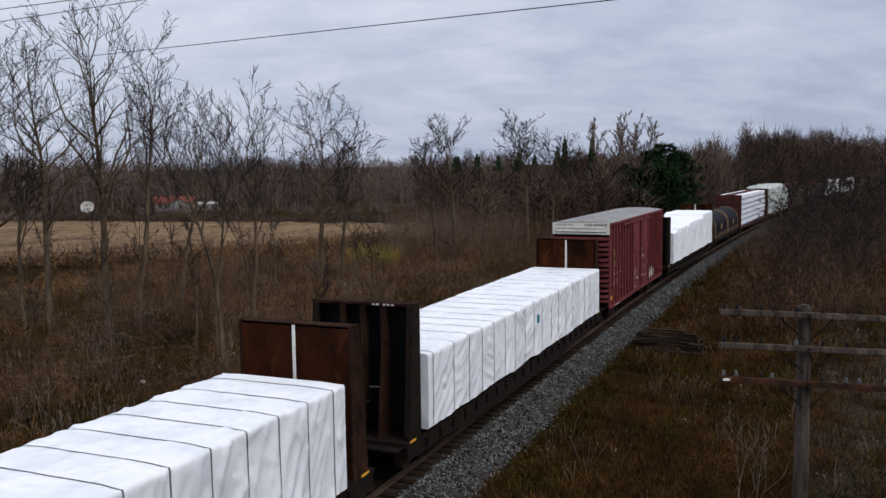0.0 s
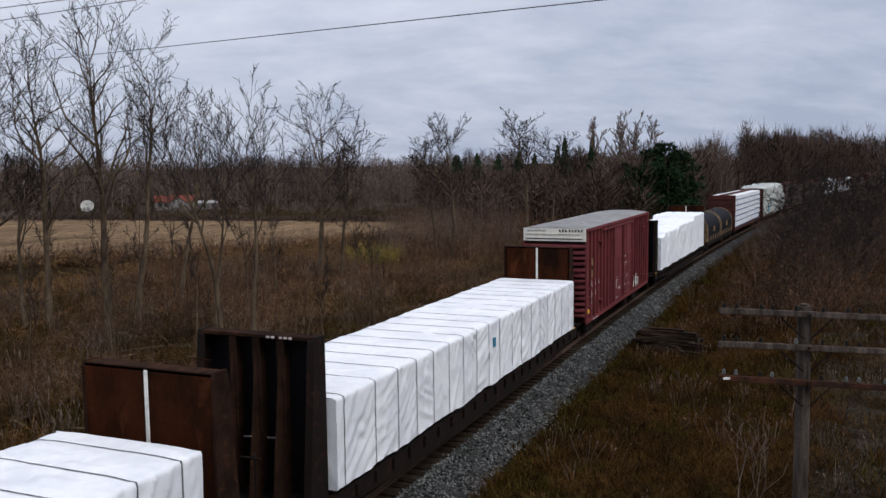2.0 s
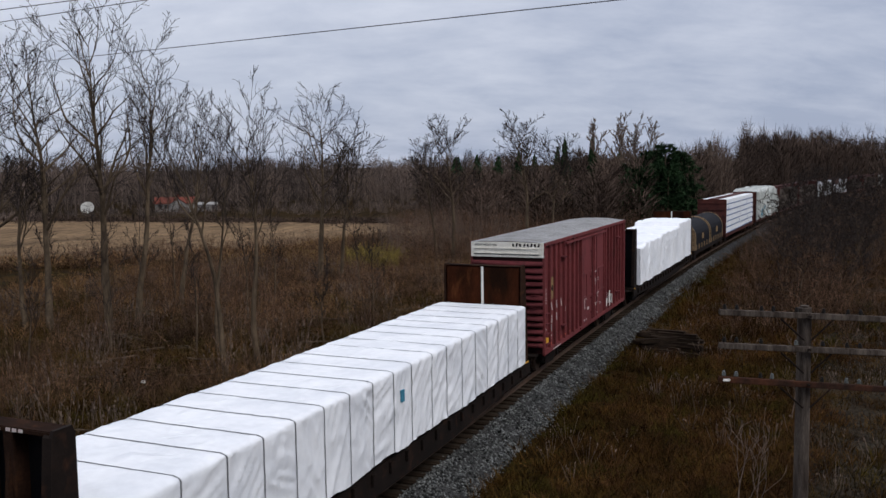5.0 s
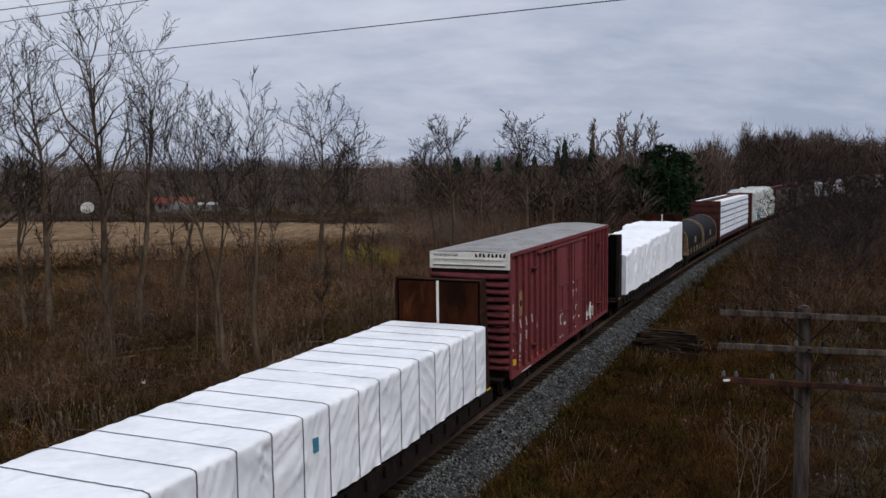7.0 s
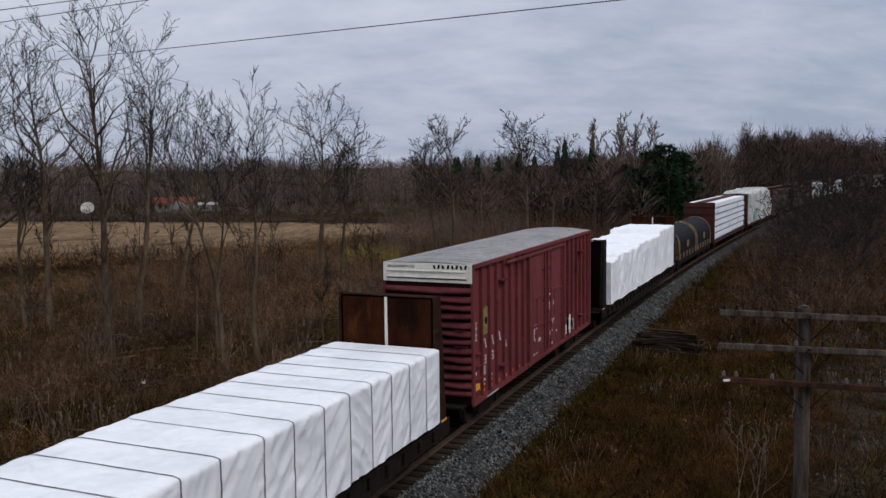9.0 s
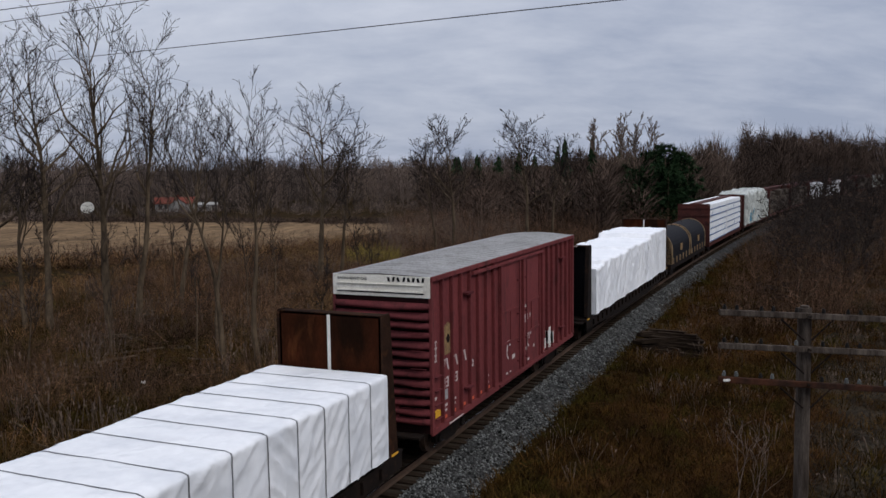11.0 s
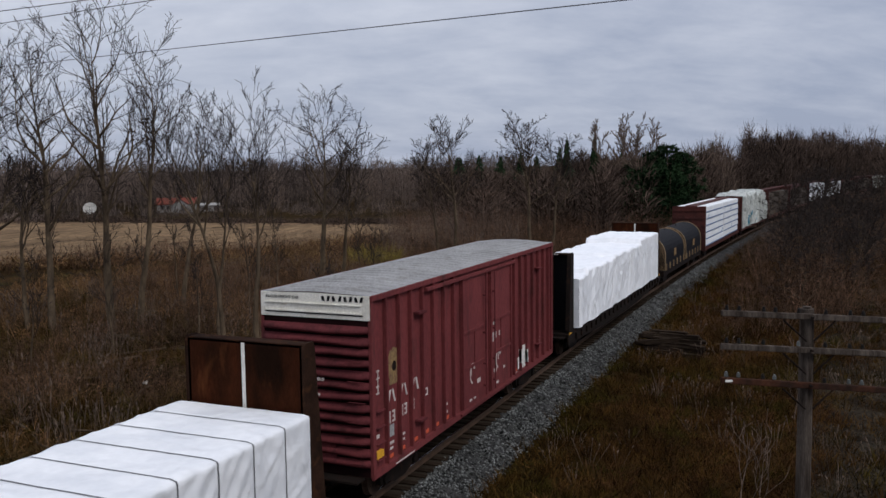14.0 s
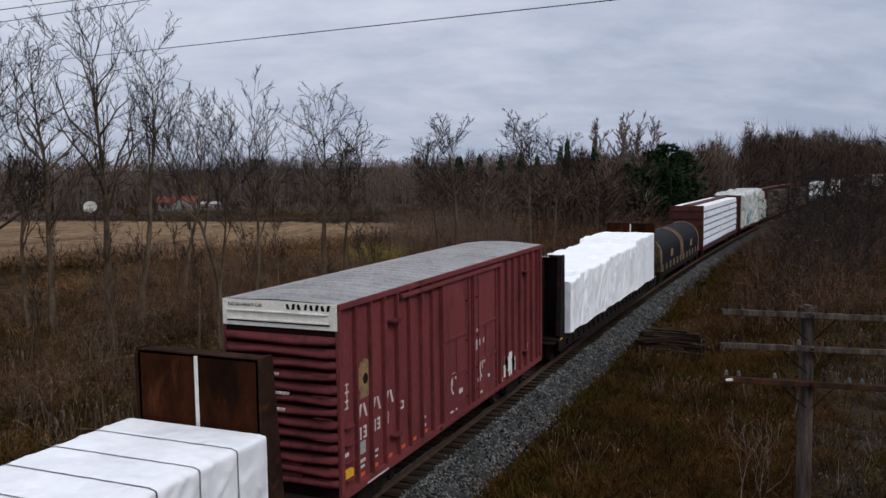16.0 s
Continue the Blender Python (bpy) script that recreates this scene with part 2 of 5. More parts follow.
def crinkled(m, scale, strength, dist):
    """Sharp crinkles of stretched film on top of the grain."""
    n, l = m.node_tree.nodes, m.node_tree.links
    tc, mp, tex, bp = n.new("ShaderNodeTexCoord"), n.new("ShaderNodeMapping"), n.new("ShaderNodeTexNoise"), n.new("ShaderNodeBump")
    mp.inputs["Scale"].default_value = (1, 1, 0.7)
    tex.noise_type = "RIDGED_MULTIFRACTAL"
    tex.inputs["Scale"].default_value, tex.inputs["Detail"].default_value, tex.inputs["Distortion"].default_value = scale, 3, 0.9
    bp.inputs["Strength"].default_value, bp.inputs["Distance"].default_value = strength, dist
    l.new(tc.outputs["Object"], mp.inputs[0]); l.new(mp.outputs[0], tex.inputs["Vector"])
    l.new(tex.outputs["Fac"], bp.inputs["Height"]); l.new(bp.outputs[0], n["Principled BSDF"].inputs["Normal"])


crinkled(M_WRAP, 1.5, 1.0, 0.07)
crinkled(M_WRAP_PLAIN, 1.2, 1.0, 0.08)
crinkled(M_PALE_WRAP, 1.0, 0.8, 0.08)


# ---- mesh helpers ----
def finish(name, bm, mat, parent=None, label="", smooth=False):
    me = bpy.data.meshes.new(name)
    bm.to_mesh(me)
    bm.free()
    me.materials.append(mat)
    if smooth:
        me.shade_smooth()
    ob = new(name, me)
    if parent:
        ob.parent = parent
    if label:
        ob["label"] = label
    return ob


def part(name, bm, mat, parent, label="", smooth=False):
    return finish(name, bm, mat, parent, label, smooth)


def raw(name, verts, faces, mat, parent=None, smooth=False):
    me = bpy.data.meshes.new(name)
    v, f = np.asarray(verts, dtype=np.float32), np.asarray(faces, dtype=np.int32)
    k = f.shape[1]
    me.vertices.add(len(v)); me.vertices.foreach_set("co", v.ravel())
    me.loops.add(f.size); me.loops.foreach_set("vertex_index", f.ravel())
    me.polygons.add(len(f)); me.polygons.foreach_set("loop_start", np.arange(0, f.size, k, dtype=np.int32))
    me.update(calc_edges=True)
    me.materials.append(mat)
    if smooth:
        me.shade_smooth()
    ob = new(name, me)
    if parent:
        ob.parent = parent
    return ob


def box(bm, x0, x1, y0, y1, z0, z1, bevel=0.0):
    r = bmesh.ops.create_cube(bm, size=1.0)
    vs = r["verts"]
    bmesh.ops.scale(bm, verts=vs, vec=(x1 - x0, y1 - y0, z1 - z0))
    bmesh.ops.translate(bm, verts=vs, vec=((x0 + x1) / 2, (y0 + y1) / 2, (z0 + z1) / 2))
    if bevel:
        es = list({e for v in vs for e in v.link_edges})
        bmesh.ops.bevel(bm, geom=es, offset=bevel, segments=2, affect="EDGES")
    return bm


def prism(bm, outline, axis, a, b):
    """Extrude a 2D outline along an axis ('x': outline in y, z; 'y': x, z) from a to b."""
    def at(p, q):
        return (q, p[0], p[1]) if axis == "x" else (p[0], q, p[1])
    lo = [bm.verts.new(at(p, a)) for p in outline]
    hi = [bm.verts.new(at(p, b)) for p in outline]
    bm.faces.new(lo); bm.faces.new(hi[::-1])
    for i in range(len(lo)):
        j = (i + 1) % len(lo)
        bm.faces.new((lo[i], hi[i], hi[j], lo[j]))
    bmesh.ops.recalc_face_normals(bm, faces=bm.faces)
    return bm


def rod(bm, p, q, r, r2=None, sides=8):
    p, q = Vector(p), Vector(q)
    d = q - p
    m = Matrix.Translation((p + q) / 2) @ d.to_track_quat("Z", "Y").to_matrix().to_4x4()
    bmesh.ops.create_cone(bm, cap_ends=True, segments=sides, radius1=r, radius2=r if r2 is None else r2, depth=d.length, matrix=m)
    return bm


def B():
    return bmesh.new()


# ---- the line of the railway: straight, then a long curve ----
BEND, K = 33.85, 0.00082


def track(s, side=0.0, z=0.0):
    e = max(0.0, s - BEND)
    th = K * e
    x, y = (1 - math.cos(th)) / K, min(s, BEND) + math.sin(th) / K
    return x + side * math.cos(th), y - side * math.sin(th), z


def track_pose(s):
    x, y, z = track(s)
    return pose(x, y, z, 0, 0, -math.degrees(K * max(0.0, s - BEND)))


def track_x(y):
    e = np.maximum(0.0, np.asarray(y, dtype=float) - BEND)
    return np.where(e < 0.9 / K, (1 - np.sqrt(np.maximum(1 - (K * np.minimum(e, 0.9 / K)) ** 2, 0.0))) / K, 0.56 / K + (e - 0.9 / K) * 2.0)


def hashed(x, y, f, seed=0.0):
    return (np.sin(x * f * 1.3 + seed) * np.cos(y * f * 1.1 - seed * 2) + np.sin((x * 0.7 - y * 0.9) * f * 1.9 + seed * 3) * 0.6 + np.sin((x + y * 0.6) * f * 3.7 + seed) * 0.3) / 1.9


def ground_z(x, y):
    x, y = np.asarray(x, dtype=float), np.asarray(y, dtype=float)
    u = x - track_x(y)
    left = np.interp(-u, [0, 2.6, 3.4, 5.5, 8, 11, 16, 30, 60, 160, 260, 420, 700], [-0.75, -0.75, -0.9, -1.1, -0.9, -0.5, -0.15, 0, 0, 0, 1.5, 6.0, 8.0])
    right = np.interp(u, [0, 2.3, 3.0, 5, 9, 12, 20, 30, 60, 200, 600], [-0.75, -0.75, -0.8, -0.9, -0.95, -0.95, -0.8, 0.6, 2.0, 3.0, 6.0])
    z = np.where(u < 0, left, right)
    rough = np.clip((np.abs(u) - 3.0) / 3.0, 0, 1)
    z = z + rough * (0.12 * hashed(x, y, 0.45, 1.0) + 0.06 * hashed(x, y, 1.7, 2.0) * (np.abs(u) < 40))
    far = np.clip((np.hypot(x, y) - 260) / 500, 0, 1)
    return z + far * 4


def grid_mesh(name, xs, ys, zf, mat, lift=0.0):
    X, Y = np.meshgrid(xs, ys)
    Z = zf(X, Y) + lift
    v = np.stack([X.ravel(), Y.ravel(), Z.ravel()], 1)
    nx, ny = len(xs), len(ys)
    i = np.arange(nx * ny).reshape(ny, nx)
    f = np.stack([i[:-1, :-1], i[:-1, 1:], i[1:, 1:], i[1:, :-1]], -1).reshape(-1, 4)
    return raw(name, v, f, mat, smooth=True)


gx = np.concatenate([np.linspace(-3000, -240, 12), np.arange(-220, -60, 10), np.arange(-60, 60, 0.8), np.arange(60, 240, 10), np.linspace(260, 3000, 12)])
gy = np.concatenate([np.linspace(-1200, -60, 8), np.arange(-40, 0, 4), np.arange(0, 130, 0.8), np.arange(130, 400, 8), np.linspace(420, 3500, 14)])
ground = tagged(grid_mesh("ground", gx, gy, ground_z, M_GROUND), "brown autumn ground of dead grass and weeds", "ground", kind="structure")


def band(name, profile, s0, s1, step, mat, rough=0.0):
    """A strip along the railway: profile of (side, z)."""
    ss = np.arange(s0, s1, step)
    v, f = [], []
    n = len(profile)
    rng = np.random.default_rng(5)
    for s in ss:
        for side, z in profile:
            v.append(track(s, side + rng.normal(0, rough * 2), z + rng.normal(0, rough)))
    for a in range(len(ss) - 1):
        for b in range(n - 1):
            f.append((a * n + b, a * n + b + 1, (a + 1) * n + b + 1, (a + 1) * n + b))
    return raw(name, v, f, mat, smooth=True)


ballast = tagged(band("ballast", [(-3.4, -1.1), (-2.7, -0.72), (-1.75, -0.24), (-1.3, -0.22), (0, -0.23), (1.25, -0.22)], -30, 330, 0.6, M_BALLAST_OLD, 0.01), "dusty brown stone bed between the rails", "ballast", kind="structure")
shoulder = tagged(band("ballast_shoulder", [(1.2, -0.225), (1.5, -0.24), (1.9, -0.42), (2.3, -0.62), (2.75, -0.85), (3.0, -1.05)], -30, 330, 0.3, M_BALLAST, 0.022), "shoulder of loose grey crushed stone", "ballast", kind="structure")


def rail(side):
    prof = [(-0.075, -0.17), (-0.075, -0.155), (-0.012, -0.13), (-0.012, -0.045), (-0.036, -0.03), (-0.036, -0.003), (0.036, -0.003), (0.036, -0.03), (0.012, -0.045), (0.012, -0.13), (0.075, -0.155), (0.075, -0.17)]
    ob = band("rail", [(side + a, b) for a, b in prof], -30, 330, 2.0, M_RAIL)
    ob.data.shade_flat()
    top = band("running_surface", [(side - 0.034, 0.0), (side + 0.034, 0.0)], -30, 330, 2.0, M_RAIL_TOP)
    top.parent = ob
    return tagged(ob, "rusty steel rail with a worn bright top", "rail", "rails of the railway", "structure")


rail(-0.7535), rail(0.7535)


def tie_mesh():
    bm = B()
    box(bm, -1.3, 1.3, -0.115, 0.115, -0.36, -0.172, 0.012)
    me = bpy.data.meshes.new("tie")
    bm.to_mesh(me); bm.free()
    me.materials.append(M_TIE)
    return me


# ---- rolling stock ----
TRAIN = []      # (thing, place along the line at the clip's end)
WHEELS = []     # (wheelset, y, radius)
WHEEL_R = 0.42


def car(name, s, label, category, group="cars of the freight train"):
    ob = new(name)
    tagged(ob, label, category, group)
    TRAIN.append((ob, s))
    return ob


def truck(parent, y, moving):
    bm = B()
    for sx in (-1, 1):
        prism(bm, [(y - 1.15, 0.36), (y - 1.15, 0.56), (y - 0.45, 0.74), (y + 0.45, 0.74), (y + 1.15, 0.56), (y + 1.15, 0.36), (y + 0.75, 0.36), (y + 0.32, 0.2), (y - 0.32, 0.2), (y - 0.75, 0.36)], "x", sx * 0.98, sx * 1.12)
        for dy in (-0.88, 0.88):
            rod(bm, (sx * 1.1, y + dy, 0.44), (sx * 1.18, y + dy, 0.44), 0.13, sides=10)
    box(bm, -1.05, 1.05, y - 0.2, y + 0.2, 0.46, 0.72, 0.02)
    part("truck_frame", bm, M_CAR_DARK, parent)
    for dy in (-0.88, 0.88):
        bm = B()
        for sx in (-1, 1):
            rod(bm, (sx * 0.69, 0, 0), (sx * 0.82, 0, 0), WHEEL_R, sides=20)
            rod(bm, (sx * 0.66, 0, 0), (sx * 0.69, 0, 0), WHEEL_R + 0.025, sides=20)
            rod(bm, (sx * 0.82, 0, 0), (sx * 0.86, 0, 0), 0.12, sides=10)
            for a in range(3):
                c, d = math.cos(a * 2.094) * 0.25, math.sin(a * 2.094) * 0.25
                rod(bm, (sx * 0.815, c, d), (sx * 0.835, c, d), 0.05, sides=6)
        rod(bm, (-0.7, 0, 0), (0.7, 0, 0), 0.08)
        w = part("wheelset", bm, M_RAIL, parent)
        w.location = (0, y + dy, WHEEL_R)
        if moving:
            WHEELS.append((w, y + dy))


def coupler(parent, y, way):
    bm = B()
    box(bm, -0.09, 0.09, min(y, y + way * 0.55), max(y, y + way * 0.55), 0.72, 0.92, 0.02)
    box(bm, -0.16, 0.16, min(y + way * 0.5, y + way * 0.8), max(y + way * 0.5, y + way * 0.8), 0.68, 0.98, 0.05)
    part("coupler", bm, M_CAR_DARK, parent)
    bm = B()
    rod(bm, (0.25, y + way * 0.05, 0.8), (0.3, y + way * 0.45, 0.5), 0.03, sides=6)
    rod(bm, (0.3, y + way * 0.45, 0.5), (0.18, y + way * 0.8, 0.55), 0.03, sides=6)
    part("air_hose", bm, M_BLACK, parent)


BULK_H = 4.8


def bulkhead(parent, y, way, height=BULK_H, stripe=True):
    """An end wall of a flat car: inner face at y, its frame outside towards way."""
    w = 1.5
    bm = B()
    box(bm, -w + 0.05, w - 0.05, min(y, y + way * 0.03), max(y, y + way * 0.03), 1.1, height - 0.04)
    plate = part("bulkhead_plate", bm, M_RUST if way > 0 else M_BLACK, parent, "rust-stained steel end plate" if way > 0 else "")
    if stripe:
        bm = B()
        box(bm, -0.045, 0.045, min(y - way * 0.02, y), max(y - way * 0.02, y), 1.12, height - 0.06, 0.008)
        part("stripe", bm, M_WHITE, plate, "white upright strip")
    for sx in (-1, 1):
        bm = B()
        prism(bm, [(y - way * 0.02, 0.8), (y - way * 0.02, height - 0.12), (y + way * 0.03, height), (y + way * 0.36, height), (y + way * 0.4, height - 0.1), (y + way * 0.7, 1.3), (y + way * 0.7, 0.8)], "x", sx * (w - 0.04), sx * (w + 0.02))
        box(bm, min(sx * (w - 0.10), sx * (w - 0.04)), max(sx * (w - 0.10), sx * (w - 0.04)), min(y, y + way * 0.06), max(y, y + way * 0.06), 1.1, height - 0.05)
        prism(bm, [(y + way * 0.33, height - 0.02), (y + way * 0.4, height - 0.1), (y + way * 0.7, 1.3), (y + way * 0.63, 1.3)], "x", sx * (w - 0.16), sx * (w - 0.04))
        part("side_post", bm, M_RIM if way > 0 else M_CAR_DARK, parent)
        bm = B()
        box(bm, min(sx * (w + 0.02), sx * (w + 0.03)), max(sx * (w + 0.02), sx * (w + 0.03)), min(y + way * 0.35, y + way * 0.72), max(y + way * 0.35, y + way * 0.72), 1.0, 1.2)
        part("reflector", bm, M_YELLOW, parent, "yellow reflector plate")
    for x in (-0.62, 0.0, 0.62):
        bm = B()
        prism(bm, [(y + way * 0.03, 1.1), (y + way * 0.03, height - 0.1), (y + way * 0.32, height - 0.1), (y + way * 0.75, 1.1)], "x", x - 0.03, x + 0.03)
        box(bm, x - 0.09, x + 0.09, min(y + way * 0.31, y + way * 0.35), max(y + way * 0.31, y + way * 0.35), 2.6, height - 0.1)
        part("rib", bm, M_RIM, parent)
    bm = B()
    box(bm, -w + 0.04, w - 0.04, min(y, y + way * 0.37), max(y, y + way * 0.37), height - 0.1, height - 0.02, 0.015)
    part("top_beam", bm, M_RIM, parent)
    # thin bar just off the plate, in the pale lettering colour
    bm = B()
    rod(bm, (-1.4, y + way * 0.06, 2.3), (0.55, y + way * 0.06, 2.42), 0.02, sides=6)
    part("cross_rod", bm, M_LETTER, parent, "thin pale cross rod")
    for x in (0.3, 0.42, 0.62, 0.74, 0.86):
        bm = B()
        box(bm, x, x + 0.08, min(y + way * 0.37, y + way * 0.378), max(y + way * 0.37, y + way * 0.378), height - 0.085, height - 0.035)
        part("stencil_bar", bm, M_LETTER, parent)
    for i in range(7):
        bm = B()
        z = 1.5 + i * 0.45
        rod(bm, (-w + 0.08, y + way * 0.7, z), (-w + 0.62, y + way * 0.7, z), 0.014, sides=6)
        part("ladder_rung", bm, M_RUST, parent)
    bm = B()
    box(bm, -w + 0.45, w - 0.1, min(y + way * 0.85, y + way * 1.25), max(y + way * 0.85, y + way * 1.25), 1.02, 1.07)
    part("end_platform", bm, M_CAR_DARK, parent)
    bm = B()
    rod(bm, (0.35, y + way * 1.0, 1.07), (0.35, y + way * 1.0, 2.35), 0.03)
    rod(bm, (0.35, y + way * 1.0, 2.3), (0.35, y + way * 1.12, 2.3), 0.05)
    rod(bm, (0.1, y + way * 1.14, 2.3), (0.6, y + way * 1.14, 2.3), 0.025)
    part("brake_stand", bm, M_CAR_DARK, parent)


def flat_car(s0, s1, label, moving=True, height=BULK_H):
    """A bulkhead flat car whose inner faces stand at s0 and s1."""
    mid, half = (s0 + s1) / 2, (s1 - s0) / 2
    ob = car("bulkhead_flat_car", mid, label, "freight car")
    bm = B()
    box(bm, -1.5, 1.5, -half - 0.9, half + 0.9, 1.05, 1.18, 0.01)
    part("deck", bm, M_CAR_DARK, ob)
    for sx in (-1, 1):
        bm = B()
        e = half + 0.9
        prism(bm, [(-e, 0.72), (-e, 1.14), (e, 1.14), (e, 0.72), (e - 2.6, 0.66), (half * 0.35, 0.45), (-half * 0.35, 0.45), (-e + 2.6, 0.66)], "x", sx * 1.49, sx * 1.54)
        sill = part("side_sill", bm, M_CAR_DARK, ob)
        n = int(half * 2 / 0.95)
        for i in range(n + 1):
            y = -half + 0.3 + i * (2 * half - 0.6) / n
            bm = B()
            box(bm, min(sx * 1.54, sx * 1.62), max(sx * 1.54, sx * 1.62), y - 0.09, y + 0.09, 0.8, 1.08, 0.01)
            part("stake_pocket", bm, M_CAR_DARK, sill)
    bm = B()
    box(bm, -0.3, 0.3, -half - 0.9, half + 0.9, 0.55, 0.98)
    part("centre_sill", bm, M_CAR_DARK, ob)
    bulkhead(ob, -half, -1, height)
    bulkhead(ob, half, 1, height)
    for w in (-1, 1):
        truck(ob, w * (half - 1.4), moving)
        coupler(ob, w * (half + 0.9), w)
    return ob


def value_noise(x, y, seed):
    """Smooth random values from 0 to 1 on a lattice of one unit."""
    tab = np.random.default_rng(seed).random((64, 64))
    i, j = np.floor(x).astype(int), np.floor(y).astype(int)
    fx, fy = x - i, y - j
    fx, fy = fx * fx * (3 - 2 * fx), fy * fy * (3 - 2 * fy)
    a, b = tab[i % 64, j % 64], tab[(i + 1) % 64, j % 64]
    c, d = tab[i % 64, (j + 1) % 64], tab[(i + 1) % 64, (j + 1) % 64]
    return (a * (1 - fx) + b * fx) * (1 - fy) + (c * (1 - fx) + d * fx) * fy


def wrapped_load(s0, s1, z0, z1, label, half=1.65, at=(), seed=1, top=None, mat=None, slump=0.0, wr=1.0, mark=None, slant=None, swirl=None):
    """Timber packs under a wrap: a lofted skin with wrinkles, drawn in at the straps. top(y): lowers the top along the load."""
    rng = np.random.default_rng(seed)
    mid, L = (s0 + s1) / 2, s1 - s0
    ob = car("wrapped_timber_load", mid, label, "wrapped lumber", "wrapped loads on the flat cars")
    ny = int(L / 0.065)
    ys = np.linspace(-L / 2, L / 2, ny + 1)
    h = z1 - z0
    nside, ntop = 30, 24
    prof = [(-half, z0 + h * i / nside, 0) for i in range(nside)] + [(-half + 2 * half * i / ntop, z1, 1) for i in range(ntop)] + [(half, z1 - h * i / nside, 2) for i in range(nside + 1)]
    px, pz, side = (np.array([p[i] for p in prof], dtype=float) for i in range(3))
    ends = np.array([y - mid for y in at])
    P = len(prof)
    Yg, Xg = np.meshgrid(ys, px, indexing="ij")
    Zg = np.broadcast_to(pz, Yg.shape).copy()
    Sg = np.broadcast_to(side, Yg.shape)
    # folds on the sides that change their slant from bay to bay, creases on top
    bay = np.searchsorted(ends, Yg) if len(ends) else (Yg / 1.3).astype(int)
    ang = np.array([random.Random(seed * 31 + i).choice((-1, 1, 1)) * random.Random(seed * 17 + i).uniform(0.35, 1.2) for i in range(200)])[bay % 200]
    if slant:
        ang = ang * 0 + slant + 0.25 * np.sin(Yg * 1.7 + seed)
    along, across = Yg * np.cos(ang) + Zg * np.sin(ang), -Yg * np.sin(ang) + Zg * np.cos(ang)
    soft = value_noise(along * 0.9 + bay * 7, across * 5.5, seed)
    ridge = 1 - np.abs(2 * value_noise(along * 0.7 + bay * 5, across * 4.6, seed + 3) - 1)
    fold = (0.075 * (ridge ** 3 - 0.25) + 0.04 * (soft - 0.5) + 0.07 * (value_noise(Yg * 0.8, Zg * 0.9, seed + 5) - 0.5)) * wr
    crease = (0.05 * ((1 - np.abs(2 * value_noise(Yg * 1.6 + Xg * 0.5, Xg * 2.6 - Yg * 0.4, seed + 7) - 1)) ** 4 - 0.2) + 0.03 * (value_noise(Yg * 4.5, Xg * 3.2 + Yg, seed + 8) - 0.5) + 0.05 * (value_noise(Yg * 0.7, Xg * 0.8, seed + 9) - 0.5)) * wr
    if swirl:
        far = np.hypot(Yg - (swirl[0] - mid), (Zg - swirl[1]) * 1.15 + 0.25 * (Yg - (swirl[0] - mid)))
        fold = fold + 0.035 * np.cos(far * 12) * np.exp(-(far / 0.42) ** 2)
    # small sharp crinkles of the film over the broad folds
    fine = (1 - np.abs(2 * value_noise(along * 2.2 + bay * 3, across * 9.0, seed + 13) - 1)) ** 5
    fold = fold + 0.035 * (fine - 0.15) * wr
    crease = crease + 0.022 * ((1 - np.abs(2 * value_noise(Yg * 3.4 - Xg * 1.3, Xg * 5.2 + Yg * 0.9, seed + 14) - 1)) ** 5 - 0.15) * wr
    pull = np.ones(len(ys))
    for y in ends:
        pull *= 1 - 0.9 * np.exp(-((ys - y) / 0.07) ** 2)
    pull *= np.clip((L / 2 - np.abs(ys)) / 0.25, 0.1, 1)
    pull = pull[:, None]
    T = np.array([top(y) if top else 0.0 for y in ys])[:, None]
    frac = (Zg - z0) / h
    Z = Zg - T * frac + np.where(Sg == 1, (crease + 0.012) * pull, 0)
    X = Xg + np.where(Sg == 0, -(fold + 0.015) * pull, 0) + np.where(Sg == 2, (fold + 0.015) * pull, 0)
    # rounded shoulders
    d = np.hypot(np.clip(np.abs(Xg) - half + 0.07, 0, None), np.clip(Zg - z1 + 0.07, 0, None))
    over = np.clip(d - 0.07, 0, None)
    X -= np.sign(Xg) * over * 0.75
    Z -= over * 0.75
    Z += (1 - frac) ** 6 * 0.10 * (value_noise(Yg * 1.1, Yg * 0 + Sg, seed + 11) - 0.4)
    Z -= slump * np.clip(np.abs(X) / half - 0.7, 0, 1) * (Sg == 1)
    v = np.stack([X.ravel(), Yg.ravel(), Z.ravel()], 1)
    i = np.arange((ny + 1) * P).reshape(ny + 1, P)
    f = np.stack([i[:-1, :-1], i[1:, :-1], i[1:, 1:], i[:-1, 1:]], -1).reshape(-1, 4)
    skin = raw("wrap", v, f, mat or M_WRAP, ob, smooth=True)
    for a, way in ((0, -1), (ny, 1)):
        t = T[a, 0]
        bm = B()
        y = ys[a]
        prism(bm, [(-half + 0.01, z0), (-half + 0.01, z1 - t - 0.02), (half - 0.01, z1 - t - 0.02), (half - 0.01, z0)], "y", y - way * 0.02, y + way * 0.004)
        part("end_sheet", bm, mat or M_WRAP, skin)
    for y in ends:
        a = int(np.argmin(np.abs(ys - y)))
        pts = [(float(X[a, j]), float(Z[a, j])) for j in range(P)]
        bm = B()
        out = []
        for j, (x, z) in enumerate(pts):
            k = side[j]
            cx, cz = x * 1.0, z
            n = Vector((x, (z - (z0 + z1) / 2) * 1.2)).normalized() if k == 1 and abs(x) > half - 0.1 else Vector(((-1, 0), (0, 1), (1, 0))[int(k)])
